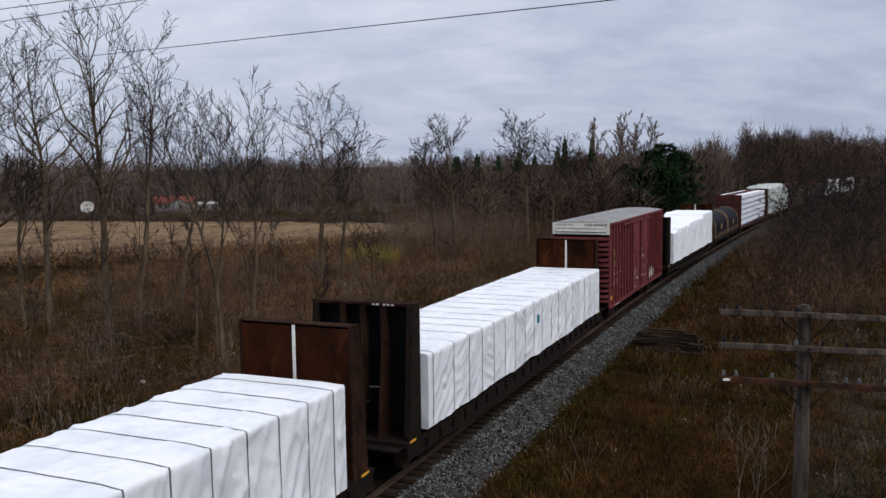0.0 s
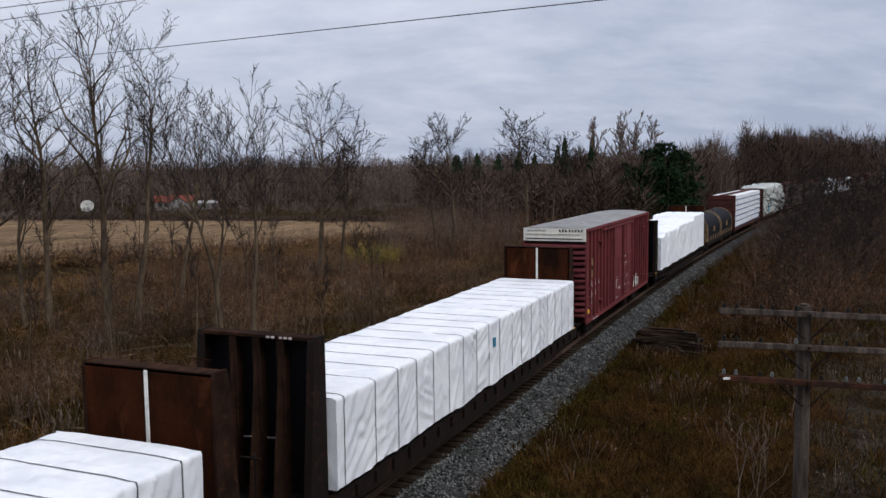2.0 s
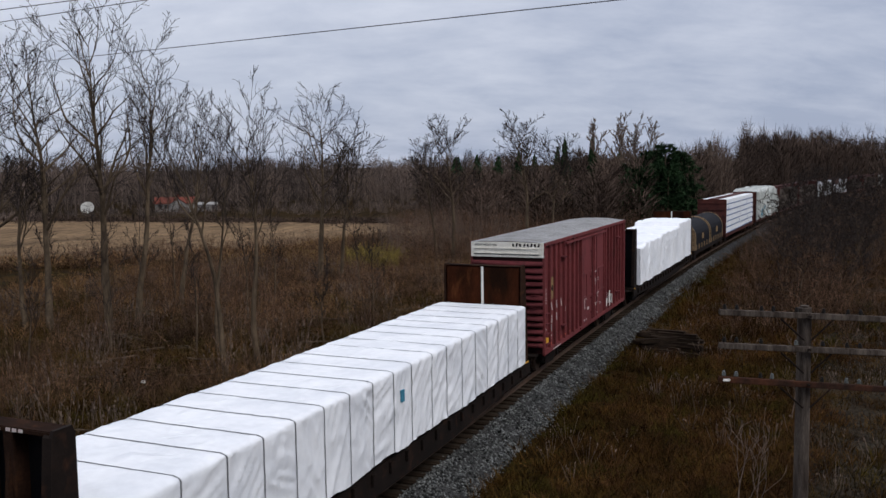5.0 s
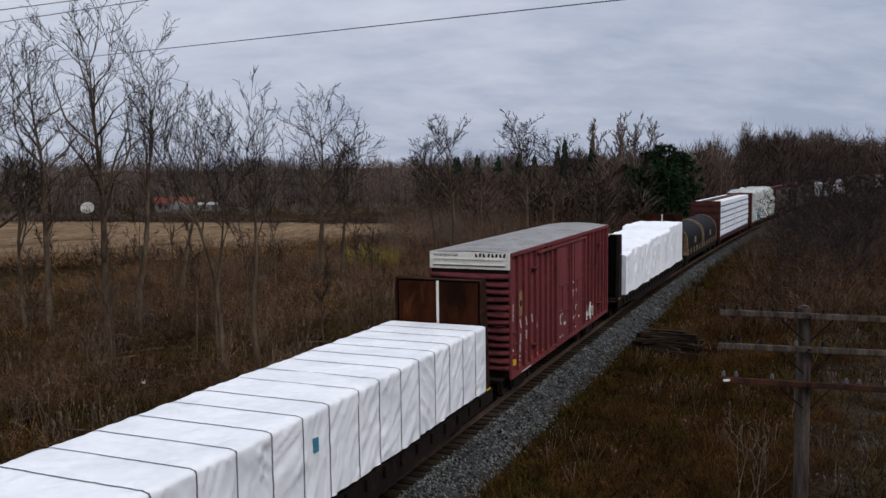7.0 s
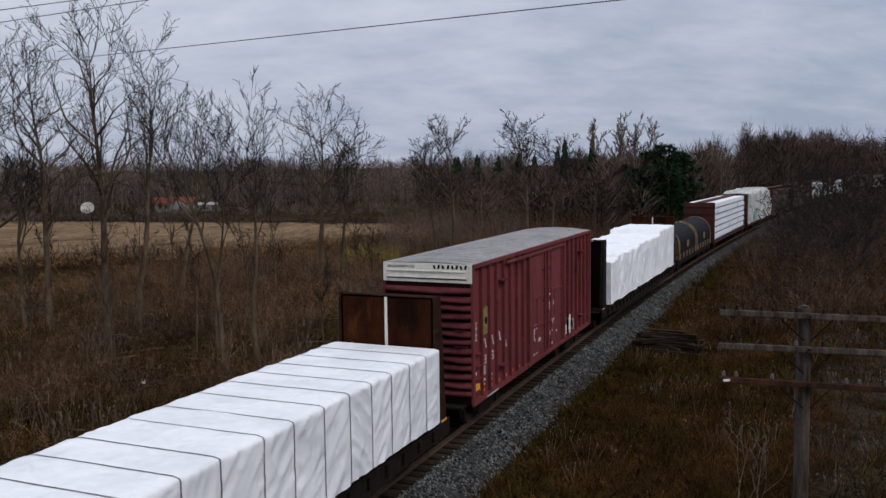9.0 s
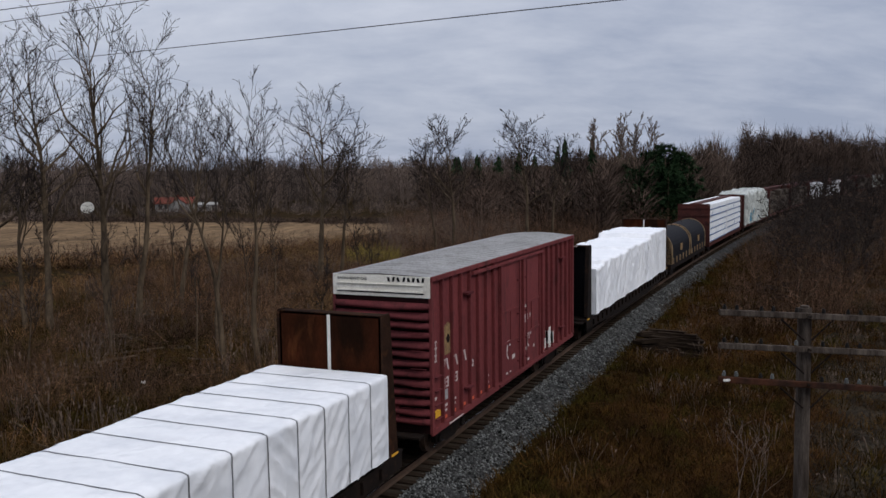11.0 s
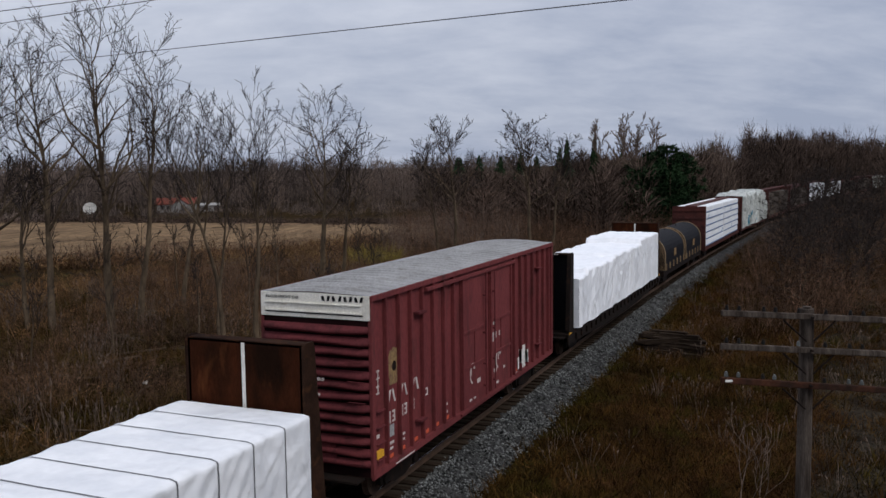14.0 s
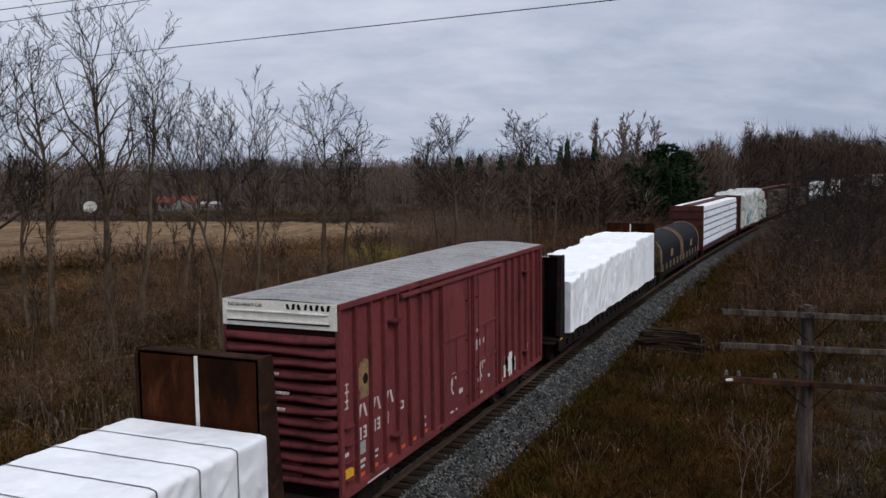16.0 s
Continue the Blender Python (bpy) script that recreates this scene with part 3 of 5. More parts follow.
            out.append((cx + n.x * 0.010, cz + n.y * 0.010))
        va = [bm.verts.new((x, ys[a] - 0.02, z)) for x, z in out]
        vb = [bm.verts.new((x, ys[a] + 0.02, z)) for x, z in out]
        for j in range(len(out) - 1):
            bm.faces.new((va[j], vb[j], vb[j + 1], va[j + 1]))
        bmesh.ops.solidify(bm, geom=bm.faces[:], thickness=0.008)
        part("strap", bm, M_STRAP, ob, "grey tie-down strap")
    if mark:
        y, z, w, hh = mark
        bm = B()
        box(bm, half + 0.02, half + 0.075, y - mid - w / 2, y - mid + w / 2, z, z + hh)
        part("stencil", bm, M_TEAL, ob, "small blue printed mark")
    return ob


# cars and loads, the nearest first; places hold for the clip's end
LABEL_FLAT = "dark rusted bulkhead flat car on the rails carrying wrapped lumber"
flat_car(-32.4, -10.95, LABEL_FLAT)
wrapped_load(-32.1, -11.52, 1.2, 3.61, "long white tarp-wrapped lumber load with grey straps, slumped edges", at=[-12.03 - 1.045 * i for i in range(19)], seed=3, slump=0.12, wr=0.9)
flat_car(-7.2, 13.55, LABEL_FLAT)
wrapped_load(-7.05, 13.42, 1.3, 3.37, "long white tarp-wrapped lumber load with a small blue mark", at=(-6.75, -5.2, -4.0, -2.9, -1.8, -0.66, 0.44, 1.53, 2.65, 3.68, 5.03, 6.08, 7.22, 8.31, 9.38, 10.39, 11.47, 12.5), seed=7, half=1.68, wr=0.6, swirl=(-5.95, 2.35), mark=(3.08, 2.52, 0.15, 0.3))
flat_car(35.5, 56.4, LABEL_FLAT, height=4.65)


def step_top(y):
    """The second load is packed in steps, lower towards its near end."""
    for edge, drop in ((-8.2, 0.62), (-2.5, 0.42), (4.2, 0.3)):
        if y < edge:
            return drop + 0.03 * math.sin(y * 3)
    return 0.02 * math.sin(y * 2)


wrapped_load(35.9, 55.7, 1.25, 4.1, "stepped load of lumber packs in shiny white film", seed=11, top=step_top, mat=M_WRAP_PLAIN, wr=1.05, slant=1.45)


def boxcar(s0, s1, base=0.98, eave=5.38, ridge=5.43):
    mid, half = (s0 + s1) / 2, (s1 - s0) / 2
    ob = car("boxcar", mid, "dark red ribbed steel boxcar with white end panel", "boxcar")
    w = 1.5
    # side sheets, end bulk and floor
    bm = B()
    box(bm, -w + 0.04, w - 0.04, -half + 0.06, half - 0.06, base, eave)
    part("body", bm, M_RED, ob)
    for sx in (-1, 1):
        lo, hi = sx * (w - 0.04), sx * (w + 0.06)

        def slab(y0, y1, z0, z1, out=None, name="panel", mat=M_RED, parent=ob, bevel=0.012, inn=None):
            bm = B()
            a, b = (lo if inn is None else sx * inn), (hi if out is None else sx * out)
            box(bm, min(a, b), max(a, b), y0, y1, z0, z1, bevel)
            return part(name, bm, mat, parent)
        door_a, door_m, door_b = 5.75 - half, 7.9 - half, 10.32 - half
        posts = [y - half for y in (0.81, 1.54, 2.24, 2.97, 3.69, 4.43, 5.15, 10.71, 11.43, 12.12, 12.86, 13.55, 14.26, 14.95)]
        for y in posts:
            slab(y - 0.04, y + 0.04, base + 0.12, eave - 0.12, name="side_post", out=w + 0.07)
        for y in (-half + 0.09, half - 0.09):
            slab(y - 0.085, y + 0.085, base, eave, out=w + 0.05, name="corner_post")
        slab(-half + 0.02, half - 0.02, eave - 0.13, eave + 0.01, out=w + 0.075, name="top_chord")
        slab(-half + 0.02, half - 0.02, base - 0.06, base + 0.13, out=w + 0.05, name="side_sill")
        # upper door track
        slab(door_a - 2.6, door_b + 0.4, eave - 0.3, eave - 0.2, out=w + 0.11, name="door_track")
        slab(door_a - 0.2, door_b + 0.4, base + 0.02, base + 0.1, out=w + 0.11, name="door_track")
        for a, b in ((door_a, door_m), (door_m + 0.3, door_b)):
            d = slab(a, b, base + 0.14, eave - 0.3, out=w + 0.03, name="door")
            for y in (a + 0.06, b - 0.06):
                slab(y - 0.05, y + 0.05, base + 0.16, eave - 0.3, out=w + 0.085, name="door_edge", parent=d, inn=w + 0.03)
            for z in (base + 1.35, base + 2.45):
                slab(a + 0.11, b - 0.11, z - 0.05, z + 0.05, out=w + 0.07, name="door_rail", parent=d, inn=w + 0.03)
            slab((a + b) / 2 - 0.04, (a + b) / 2 + 0.04, base + 1.35, base + 2.5, out=w + 0.06, name="door_rail", parent=d, inn=w + 0.03)
            bm = B()
            y = b - 0.3 if a < 0 else a + 0.25
            rod(bm, (sx * (w + 0.12), y, base + 0.2), (sx * (w + 0.12), y, eave - 0.35), 0.022, sides=6)
            for z in (base + 0.5, base + 1.2, base + 2.2, base + 3.4):
                rod(bm, (sx * (w + 0.02), y, z), (sx * (w + 0.13), y, z), 0.03, sides=6)
            part("lock_rod", bm, M_RED_DARK, d)
        for y in (-half + 2.76, half - 2.0):
            slab(y - 0.22, y + 0.22, 4.55, 4.62, out=w + 0.16, name="grab_bracket", mat=M_RED_DARK)
            slab(y - 0.22, y + 0.18, 1.66, 1.72, out=w + 0.16, name="grab_bracket", mat=M_RED_DARK)
        for i in range(4):
            slab(-half + 0.2, -half + 0.62, base + 0.35 + i * 0.4, base + 0.37 + i * 0.4, out=w + 0.09, name="ladder_rung", mat=M_RED_DARK, bevel=0)
    # ribbed ends, their shade partly painted in with the darker red
    for way in (-1, 1):
        y = way * half

        def end(x0, x1, z0, z1, d0, d1, name, mat, parent=ob, bevel=0.0):
            bm = B()
            a, b = y + way * d0, y + way * d1
            box(bm, x0, x1, min(a, b), max(a, b), z0, z1, bevel)
            return part(name, bm, mat, parent)
        # sheet behind the ribs, coloured as dark as their shadows
        sheet = end(-w, w, base, eave - 0.02, -0.07, -0.03, "end_wall", M_GROOVE_SHADE)
        n = 13
        z = base + 0.2
        for i in range(n):
            hgt = 0.27
            bm = B()
            # a pressed rib, thick in the middle and running out to the corners
            prof = [(z + 0.05, 0), (z + 0.045, 0.06), (z + 0.10, 0.082), (z + 0.17, 0.06), (z + 0.235, 0)]
            xs = [-w + 0.03, -w + 0.22, -0.4, 0.4, w - 0.22, w - 0.03]
            ks = [0.25, 1, 1, 1, 1, 0.25]
            rows = [[bm.verts.new((x, y + way * (-0.03 + d * k * 1.9), zz + 0.026 * math.sin(x * 2.1 + i * 1.9) * (d > 0))) for zz, d in prof] for x, k in zip(xs, ks)]
            for a in range(len(xs) - 1):
                for b in range(len(prof) - 1):
                    bm.faces.new((rows[a][b], rows[a + 1][b], rows[a + 1][b + 1], rows[a][b + 1]))
            bmesh.ops.recalc_face_normals(bm, faces=bm.faces)
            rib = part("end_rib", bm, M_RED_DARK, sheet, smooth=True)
            z += hgt
        pz = eave - 0.58
        p = end(-w - 0.02, w + 0.02, pz, eave + 0.01, -0.03, 0.012, "end_panel", M_PANEL, bevel=0.006)
        p["label"] = "dirty white panel across the top of the end"
        # the roof's gable
        bm = B()
        prism(bm, [(-w - 0.03, eave), (0, ridge - 0.02), (w + 0.03, eave)], "y", y - way * 0.05, y + way * 0.01)
        part("gable", bm, M_PANEL, ob)
        for dz, hh in ((0.13, 0.05), (0.33, 0.04)):
            end(-w + 0.14, w - 0.2, pz + dz, pz + dz + hh, 0.012, 0.05, "panel_rib", M_PANEL, p, 0.012)
        # thin black strip right below the lower panel rib
        end(-w + 0.12, w - 0.16, pz + 0.1, pz + 0.13, 0.012, 0.03, "panel_dark_line", M_BLACK, p)
        for i in range(6):
            z = base + 0.35 + i * 0.5
            bm = B()
            rod(bm, (w - 0.55, y + way * 0.12, z), (w - 0.08, y + way * 0.12, z), 0.013, sides=6)
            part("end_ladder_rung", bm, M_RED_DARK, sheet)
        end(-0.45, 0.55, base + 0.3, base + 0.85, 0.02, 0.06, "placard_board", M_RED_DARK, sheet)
        for x0, x1, z in ((-0.26, 0.05, 3.72), (-0.19, 0.31, 3.29), (-0.2, 0.19, 2.91)):
            for k in range(5):
                xa = x0 + (x1 - x0) * k / 5
                end(xa, xa + (x1 - x0) * 0.13, z, z + 0.06, 0.05, 0.118, "stencil_line", M_LETTER, sheet)
        end(-w + 0.2, w - 0.2, base - 0.06, base - 0.01, 0.0, 0.4, "end_walkway", M_CAR_DARK)
        truck(ob, way * (half - 2.3), True)
        coupler(ob, y, way)
        bm = B()
        prism(bm, [(-0.3, 0.6), (-0.3, base), (0.3, base), (0.3, 0.6)], "y", y - way * 0.1, y - way * 3.0)
        part("centre_sill", bm, M_CAR_DARK, ob)
    # roof of overlapping pans with cross ribs
    bm = B()
    n = int(half * 2 / 0.5)
    ys = np.linspace(-half, half, n * 6 + 1)
    xs = [-w - 0.03, -w * 0.5, 0, w * 0.5, w + 0.03]
    rows = []
    for i, y in enumerate(ys):
        b = 0.085 * max(0.0, math.sin(math.pi * (i % 6) / 3.0)) if 0 < i < len(ys) - 1 else 0
        rows.append([bm.verts.new((x, y, eave + 0.012 + (ridge - eave) * (1 - abs(x) / (w + 0.03)) + b * (1 if abs(x) < w else 0.05))) for x in xs])
    for a in range(len(rows) - 1):
        for c in range(len(xs) - 1):
            bm.faces.new((rows[a][c], rows[a][c + 1], rows[a + 1][c + 1], rows[a + 1][c]))
    bmesh.ops.recalc_face_normals(bm, faces=bm.faces)
    part("roof", bm, M_ROOF, ob, "grey galvanised roof with cross ribs")
    # marks on the sides
    for sx in (-1, 1):
        face = w + 0.004

        def mark(y, z, ww, hh, mat, name="marking", out=face):
            bm = B()
            box(bm, min(sx * (w - 0.04), sx * out), max(sx * (w - 0.04), sx * out), y - ww / 2, y + ww / 2, z - hh / 2, z + hh / 2, 0)
            return part(name, bm, mat, ob)
        y0 = -half
        # round emblem
        bm = B()
        m = Matrix.Translation((sx * (w - 0.035), y0 + 1.33, 3.45)) @ Matrix.Rotation(radians(90), 4, "Y") @ Matrix.Diagonal((1.0, 0.9, 1, 1))
        bmesh.ops.create_cone(bm, cap_ends=True, segments=20, radius1=0.4, radius2=0.4, depth=0.02, matrix=m)
        for k in range(5):
            a = math.pi / 2 + (k - 2) * 0.5
            bmesh.ops.create_cone(bm, cap_ends=True, segments=8, radius1=0.1, radius2=0.1, depth=0.02, matrix=Matrix.Translation((sx * (w - 0.036), y0 + 1.33 + 0.33 * math.cos(a), 3.45 + 0.38 * math.sin(a))) @ Matrix.Rotation(radians(90), 4, "Y"))
        box(bm, min(sx * (w - 0.045), sx * (w - 0.027)), max(sx * (w - 0.045), sx * (w - 0.027)), y0 + 1.06, y0 + 1.6, 3.0, 3.14)
        em = part("emblem", bm, M_EMBLEM, ob, "faded gold round emblem")
        bm = B()
        bmesh.ops.create_cone(bm, cap_ends=True, segments=16, radius1=0.13, radius2=0.13, depth=0.03, matrix=m)
        part("emblem_centre", bm, M_CAR_DARK, em)
        # curved chalk strokes on the doors
        for yc, zc in ((6.63, 2.05), (8.98, 2.04)):
            bm = B()
            pts = [(math.cos(a), math.sin(a)) for a in np.linspace(0.5, 4.6, 12)]
            inner = [(y0 + yc + 0.17 * c, zc + 0.24 * d) for c, d in pts]
            outer = [(y0 + yc + 0.23 * c, zc + 0.31 * d) for c, d in pts]
            for (p0, p1), (q0, q1) in zip(zip(inner, inner[1:]), zip(outer, outer[1:])):
                prism(bm, [p0, p1, q1, q0], "x", sx * (w + 0.028), sx * (w + 0.036))
            part("chalk_stroke", bm, M_LETTER, ob, "curved white chalk stroke")
        for i in range(3):
            for dz, ww, lean in ((-0.0, 0.09, 1), (0.0, 0.09, -1)):
                bm = B()
                yc = y0 + 1.17 + i * 0.7
                zc = 2.71 - 0.01 * i
                prism(bm, [(yc + lean * 0.19 - 0.042, zc - 0.17), (yc + lean * 0.06 - 0.042, zc + 0.17), (yc + lean * 0.06 + 0.042, zc + 0.17), (yc + lean * 0.19 + 0.042, zc - 0.17)], "x", sx * (w - 0.04), sx * (w - 0.028))
                part("marking", bm, M_LETTER, ob)
        for i, yc in enumerate((1.02, 1.27, 1.74, 1.97, 2.42)):
            for k in range(3):
                mark(y0 + yc, 2.07 + k * 0.12, 0.15 - 0.05 * (k == 1), 0.05, M_LETTER, out=w - 0.026)
            mark(y0 + yc + 0.05, 2.19, 0.045, 0.28, M_LETTER, out=w - 0.028)
        for yc, z, ww, hh in ((0.37, 1.89, 0.2, 0.09), (1.09, 1.53, 0.34, 0.07), (1.08, 1.39, 0.26, 0.06), (1.74, 1.56, 0.36, 0.06), (1.73, 1.42, 0.3, 0.05), (3.26, 2.23, 0.2, 0.05), (3.26, 2.4, 0.2, 0.04), (3.17, 2.3, 0.04, 0.2), (3.35, 2.3, 0.04, 0.2), (4.67, 1.38, 0.16, 0.08), (4.72, 1.6, 0.07, 0.06), (6.62, 2.36, 0.26, 0.05), (6.51, 2.2, 0.06, 0.34), (6.73, 2.28, 0.06, 0.16), (7.16, 1.74, 0.3, 0.14), (6.45, 1.27, 0.2, 0.06), (6.8, 1.27, 0.14, 0.05), (8.61, 3.33, 0.24, 0.13), (8.5, 2.86, 0.14, 0.3), (8.75, 2.9, 0.14, 0.2), (9.12, 2.9, 0.1, 0.16), (9.1, 2.32, 0.28, 0.05), (8.99, 2.18, 0.06, 0.3), (9.22, 2.25, 0.06, 0.14), (8.69, 1.73, 0.26, 0.12), (9.58, 1.66, 0.16, 0.1), (8.9, 1.28, 0.2, 0.08), (13.66, 1.57, 0.16, 0.5), (13.85, 1.75, 0.12, 0.3), (14.49, 1.9, 0.1, 0.5), (15.09, 1.72, 0.12, 0.4), (0.45, 3.5, 0.14, 0.04), (0.45, 3.32, 0.16, 0.04), (0.43, 3.12, 0.14, 0.04), (0.43, 2.95, 0.16, 0.04), (0.45, 3.25, 0.03, 0.55), (11.0, 1.1, 0.3, 0.06)):
            mark(y0 + yc, z, ww, hh, M_LETTER, out=w + 0.034 if 5.8 < yc < 10.3 else w - 0.027)
        mark(y0 + 1.11, 1.84, 0.34, 0.3, M_ROOF, out=w - 0.027)
        for yc in (1.04, 1.72, 2.5, 3.23, 3.93, 4.66, 10.95):
            mark(y0 + yc, 1.2, 0.36, 0.09, M_ORANGE, "reflector", out=w - 0.026)
        mark(y0 + 0.36, 1.47, 0.36, 0.17, M_YELLOW, "reflector", out=w + 0.055)
        mark(y0 + 1.75, 0.97, 1.1, 0.04, M_LETTER, "stencil_line", out=w + 0.054)
        # ragged white splash near the far end, over the panel and the posts beside it
        rs = random.Random(8)
        for k, (ya, yb, out) in enumerate(((11.22, 11.39, w - 0.024), (11.39, 11.47, w + 0.073), (11.47, 12.08, w - 0.024), (12.08, 12.16, w + 0.073), (12.16, 12.34, w - 0.024))):
            for j in range(8 if k == 2 else 3):
                dy = rs.uniform(ya, max(ya, yb - 0.08)) if k == 2 else ya
                ww = rs.uniform(0.14, 0.36) if k == 2 else yb - ya
                zc = 1.5 + (rs.uniform(-0.34, 0.3) if k == 2 else rs.uniform(-0.2, 0.25))
                hh = rs.uniform(0.2, 0.5) if k == 2 else rs.uniform(0.2, 0.4)
                mark(y0 + min(dy + ww / 2, yb), zc + 0.12 * (dy - 11.2), ww, hh, M_WHITE, "paint_patch", out=out + 0.0007 * j)
    letters = bpy.data.curves.new("notice", "FONT")
    letters.body, letters.size, letters.extrude = "EXCESS HEIGHT CAR", 0.1, 0.003
    src = bpy.data.objects.new("notice", letters)
    scene.collection.objects.link(src)
    bpy.context.view_layer.update()
    me = bpy.data.meshes.new_from_object(src.evaluated_get(bpy.context.evaluated_depsgraph_get()))
    bpy.data.objects.remove(src)
    me.materials.clear(); me.materials.append(M_BLACK)
    t = new("notice", me)
    t.parent, t.matrix_basis = ob, Matrix.Translation((-w + 0.14, -half - 0.016, eave - 0.13)) @ Matrix.Rotation(radians(90), 4, "X")
    for i in range(8):
        bm = B()
        x = 0.22 + i * 0.145 + (0.03 if i > 2 else 0)
        prism(bm, [(x, eave - 0.15), (x + 0.03, eave - 0.02), (x + 0.10, eave - 0.02), (x + 0.07, eave - 0.15)] if i % 2 else [(x + 0.02, eave - 0.15), (x, eave - 0.04), (x + 0.06, eave - 0.02), (x + 0.1, eave - 0.15)], "y", -half - 0.012, -half - 0.02)
        part("marking", bm, M_BLACK, ob)
    return ob


boxcar(16.43, 31.93)


def coil_car(s0, s1):
    mid, half = (s0 + s1) / 2, (s1 - s0) / 2
    ob = car("coil_car", mid, "black flat car under two round-topped steel hoods with dusty bands", "freight car")
    bm = B()
    box(bm, -1.4, 1.4, -half, half, 0.75, 1.15, 0.02)
    part("underframe", bm, M_CAR_DARK, ob)
    for c in (-half * 0.5, half * 0.5):
        L = half * 0.46
        prof = [(-1.42, 1.15), (-1.42, 2.2)] + [(1.42 * math.cos(a), 2.2 + 1.35 * math.sin(a)) for a in np.linspace(math.pi, 0, 15)[1:-1]] + [(1.42, 2.2), (1.42, 1.15)]
        bm = B()
        prism(bm, prof, "y", c - L, c + L)
        hood = part("hood", bm, M_BLACK, ob, "black rounded steel hood")
        for y in (c - L, c + L - 0.14):
            bm = B()
            big = [(x * 1.025, z + (0.04 if z > 1.2 else 0)) for x, z in prof]
            prism(bm, big, "y", y, y + 0.14)
            part("band", bm, M_BAND, hood, "dusty tan band")
        bm = B()
        box(bm, 1.42, 1.45, c - 0.4, c + 0.4, 1.9, 2.4)
        part("placard", bm, M_EMBLEM, hood, "yellowish placard")
        for y in (c - L * 0.5, c + L * 0.5):
            bm = B()
            rod(bm, (-0.3, y, 3.55), (-0.3, y, 3.75), 0.02); rod(bm, (0.3, y, 3.55), (0.3, y, 3.75), 0.02); rod(bm, (-0.3, y, 3.75), (0.3, y, 3.75), 0.02)
            part("lifting_loop", bm, M_CAR_DARK, hood)
        for i in range(6):
            bm = B()
            y = c - L + 0.35 + i * (2 * L - 0.7) / 5
            box(bm, 1.42, 1.5, y - 0.05, y + 0.05, 1.15, 1.6)
            part("clamp", bm, M_BAND, hood)
    for w in (-1, 1):
        truck(ob, w * (half - 2.0), False)
        coupler(ob, w * half, w)
    return ob


coil_car(59.2, 76.2)


def centre_beam_car(s0, s1, z1=4.75):
    mid, half = (s0 + s1) / 2, (s1 - s0) / 2
    ob = car("centre_beam_car", mid, "brown centre-beam flat car with tall ribbed ends", "freight car")
    bm = B()
    box(bm, -1.42, 1.42, -half, half, 0.8, 1.1, 0.01)
    part("deck", bm, M_BROWN_CAR, ob)
    bm = B()
    box(bm, -0.12, 0.12, -half + 0.3, half - 0.3, 1.1, z1 - 0.05)
    part("centre_beam", bm, M_BROWN_CAR, ob)
    bm = B()
    box(bm, -0.4, 0.4, -half + 0.3, half - 0.3, z1 - 0.05, z1 + 0.05)
    part("top_chord", bm, M_BROWN_CAR, ob)
    for way in (-1, 1):
        y = way * half
        bm = B()
        box(bm, -1.45, 1.45, min(y, y - way * 0.25), max(y, y - way * 0.25), 0.8, z1)
        wall = part("end_wall", bm, M_BROWN_CAR, ob)
        for i in range(5):
            z = 1.5 + i * 0.7
            bm = B()
            box(bm, -1.4, 1.4, min(y, y + way * 0.07), max(y, y + way * 0.07), z, z + 0.16, 0.02)
            part("end_rib", bm, M_BROWN_CAR, wall)
        truck(ob, way * (half - 2.0), False)
        coupler(ob, y, way)
    return ob


def pack_stack(s0, s1, mat, stripe, label, cols=1, z0=1.12, z1=4.7, rows=6, seed=0, ragged=0.0):
    """Wrapped packs stacked in layers on a centre-beam car."""
    rng = random.Random(seed)
    mid, half = (s0 + s1) / 2, (s1 - s0) / 2
    ob = car("lumber_stack", mid, label, "wrapped lumber", "stacks on the centre-beam cars")
    h = (z1 - z0) / rows
    for sx in (-1, 1):
        for c in range(cols):
            a, b = -half + 2 * half * c / cols + 0.06, -half + 2 * half * (c + 1) / cols - 0.06
            for r in range(rows):
                if ragged and r == rows - 1 and rng.random() < ragged:
                    continue
                o = rng.uniform(-0.03, 0.03)
                bm = B()
                box(bm, min(sx * 0.14, sx * (1.4 + o)), max(sx * 0.14, sx * (1.4 + o)), a + rng.uniform(0, 0.1), b - rng.uniform(0, 0.1), z0 + r * h + 0.03, z0 + (r + 1) * h - 0.02, 0.05)
                pk = part("pack", bm, mat, ob)
                if stripe:
                    bm = B()
                    box(bm, min(sx * (1.4 + o), sx * (1.406 + o)), max(sx * (1.4 + o), sx * (1.406 + o)), a + 0.3, b - 0.3, z0 + r * h + 0.05, z0 + r * h + h * 0.26)
                    part("printed_band", bm, stripe, pk)
                    if r in (1, 4):
                        bm = B()
                        y = rng.uniform(a + 0.6, b - 0.8)
                        prism(bm, [(y, z0 + r * h + 0.1), (y + 0.5, z0 + r * h + 0.5), (y + 0.8, z0 + r * h + 0.5), (y + 0.3, z0 + r * h + 0.1)], "x", sx * (1.407 + o), sx * (1.412 + o))
                        part("printed_mark", bm, stripe, pk)
    return ob


centre_beam_car(78.5, 101.5)
pack_stack(78.85, 100.9, M_WRAP, M_BLUE, "white lumber packs with blue printed bands on the centre-beam car", cols=2, seed=1)
centre_beam_car(103.6, 126.6)


def sagging_top(y):
    """Torn wrap that hangs down over a gap at the far end."""
    return 0.15 * math.sin(y * 0.9) + 0.12 * math.sin(y * 2.3) + 2.0 * max(0.0, (y - 5.0) / 6.1) ** 2.2


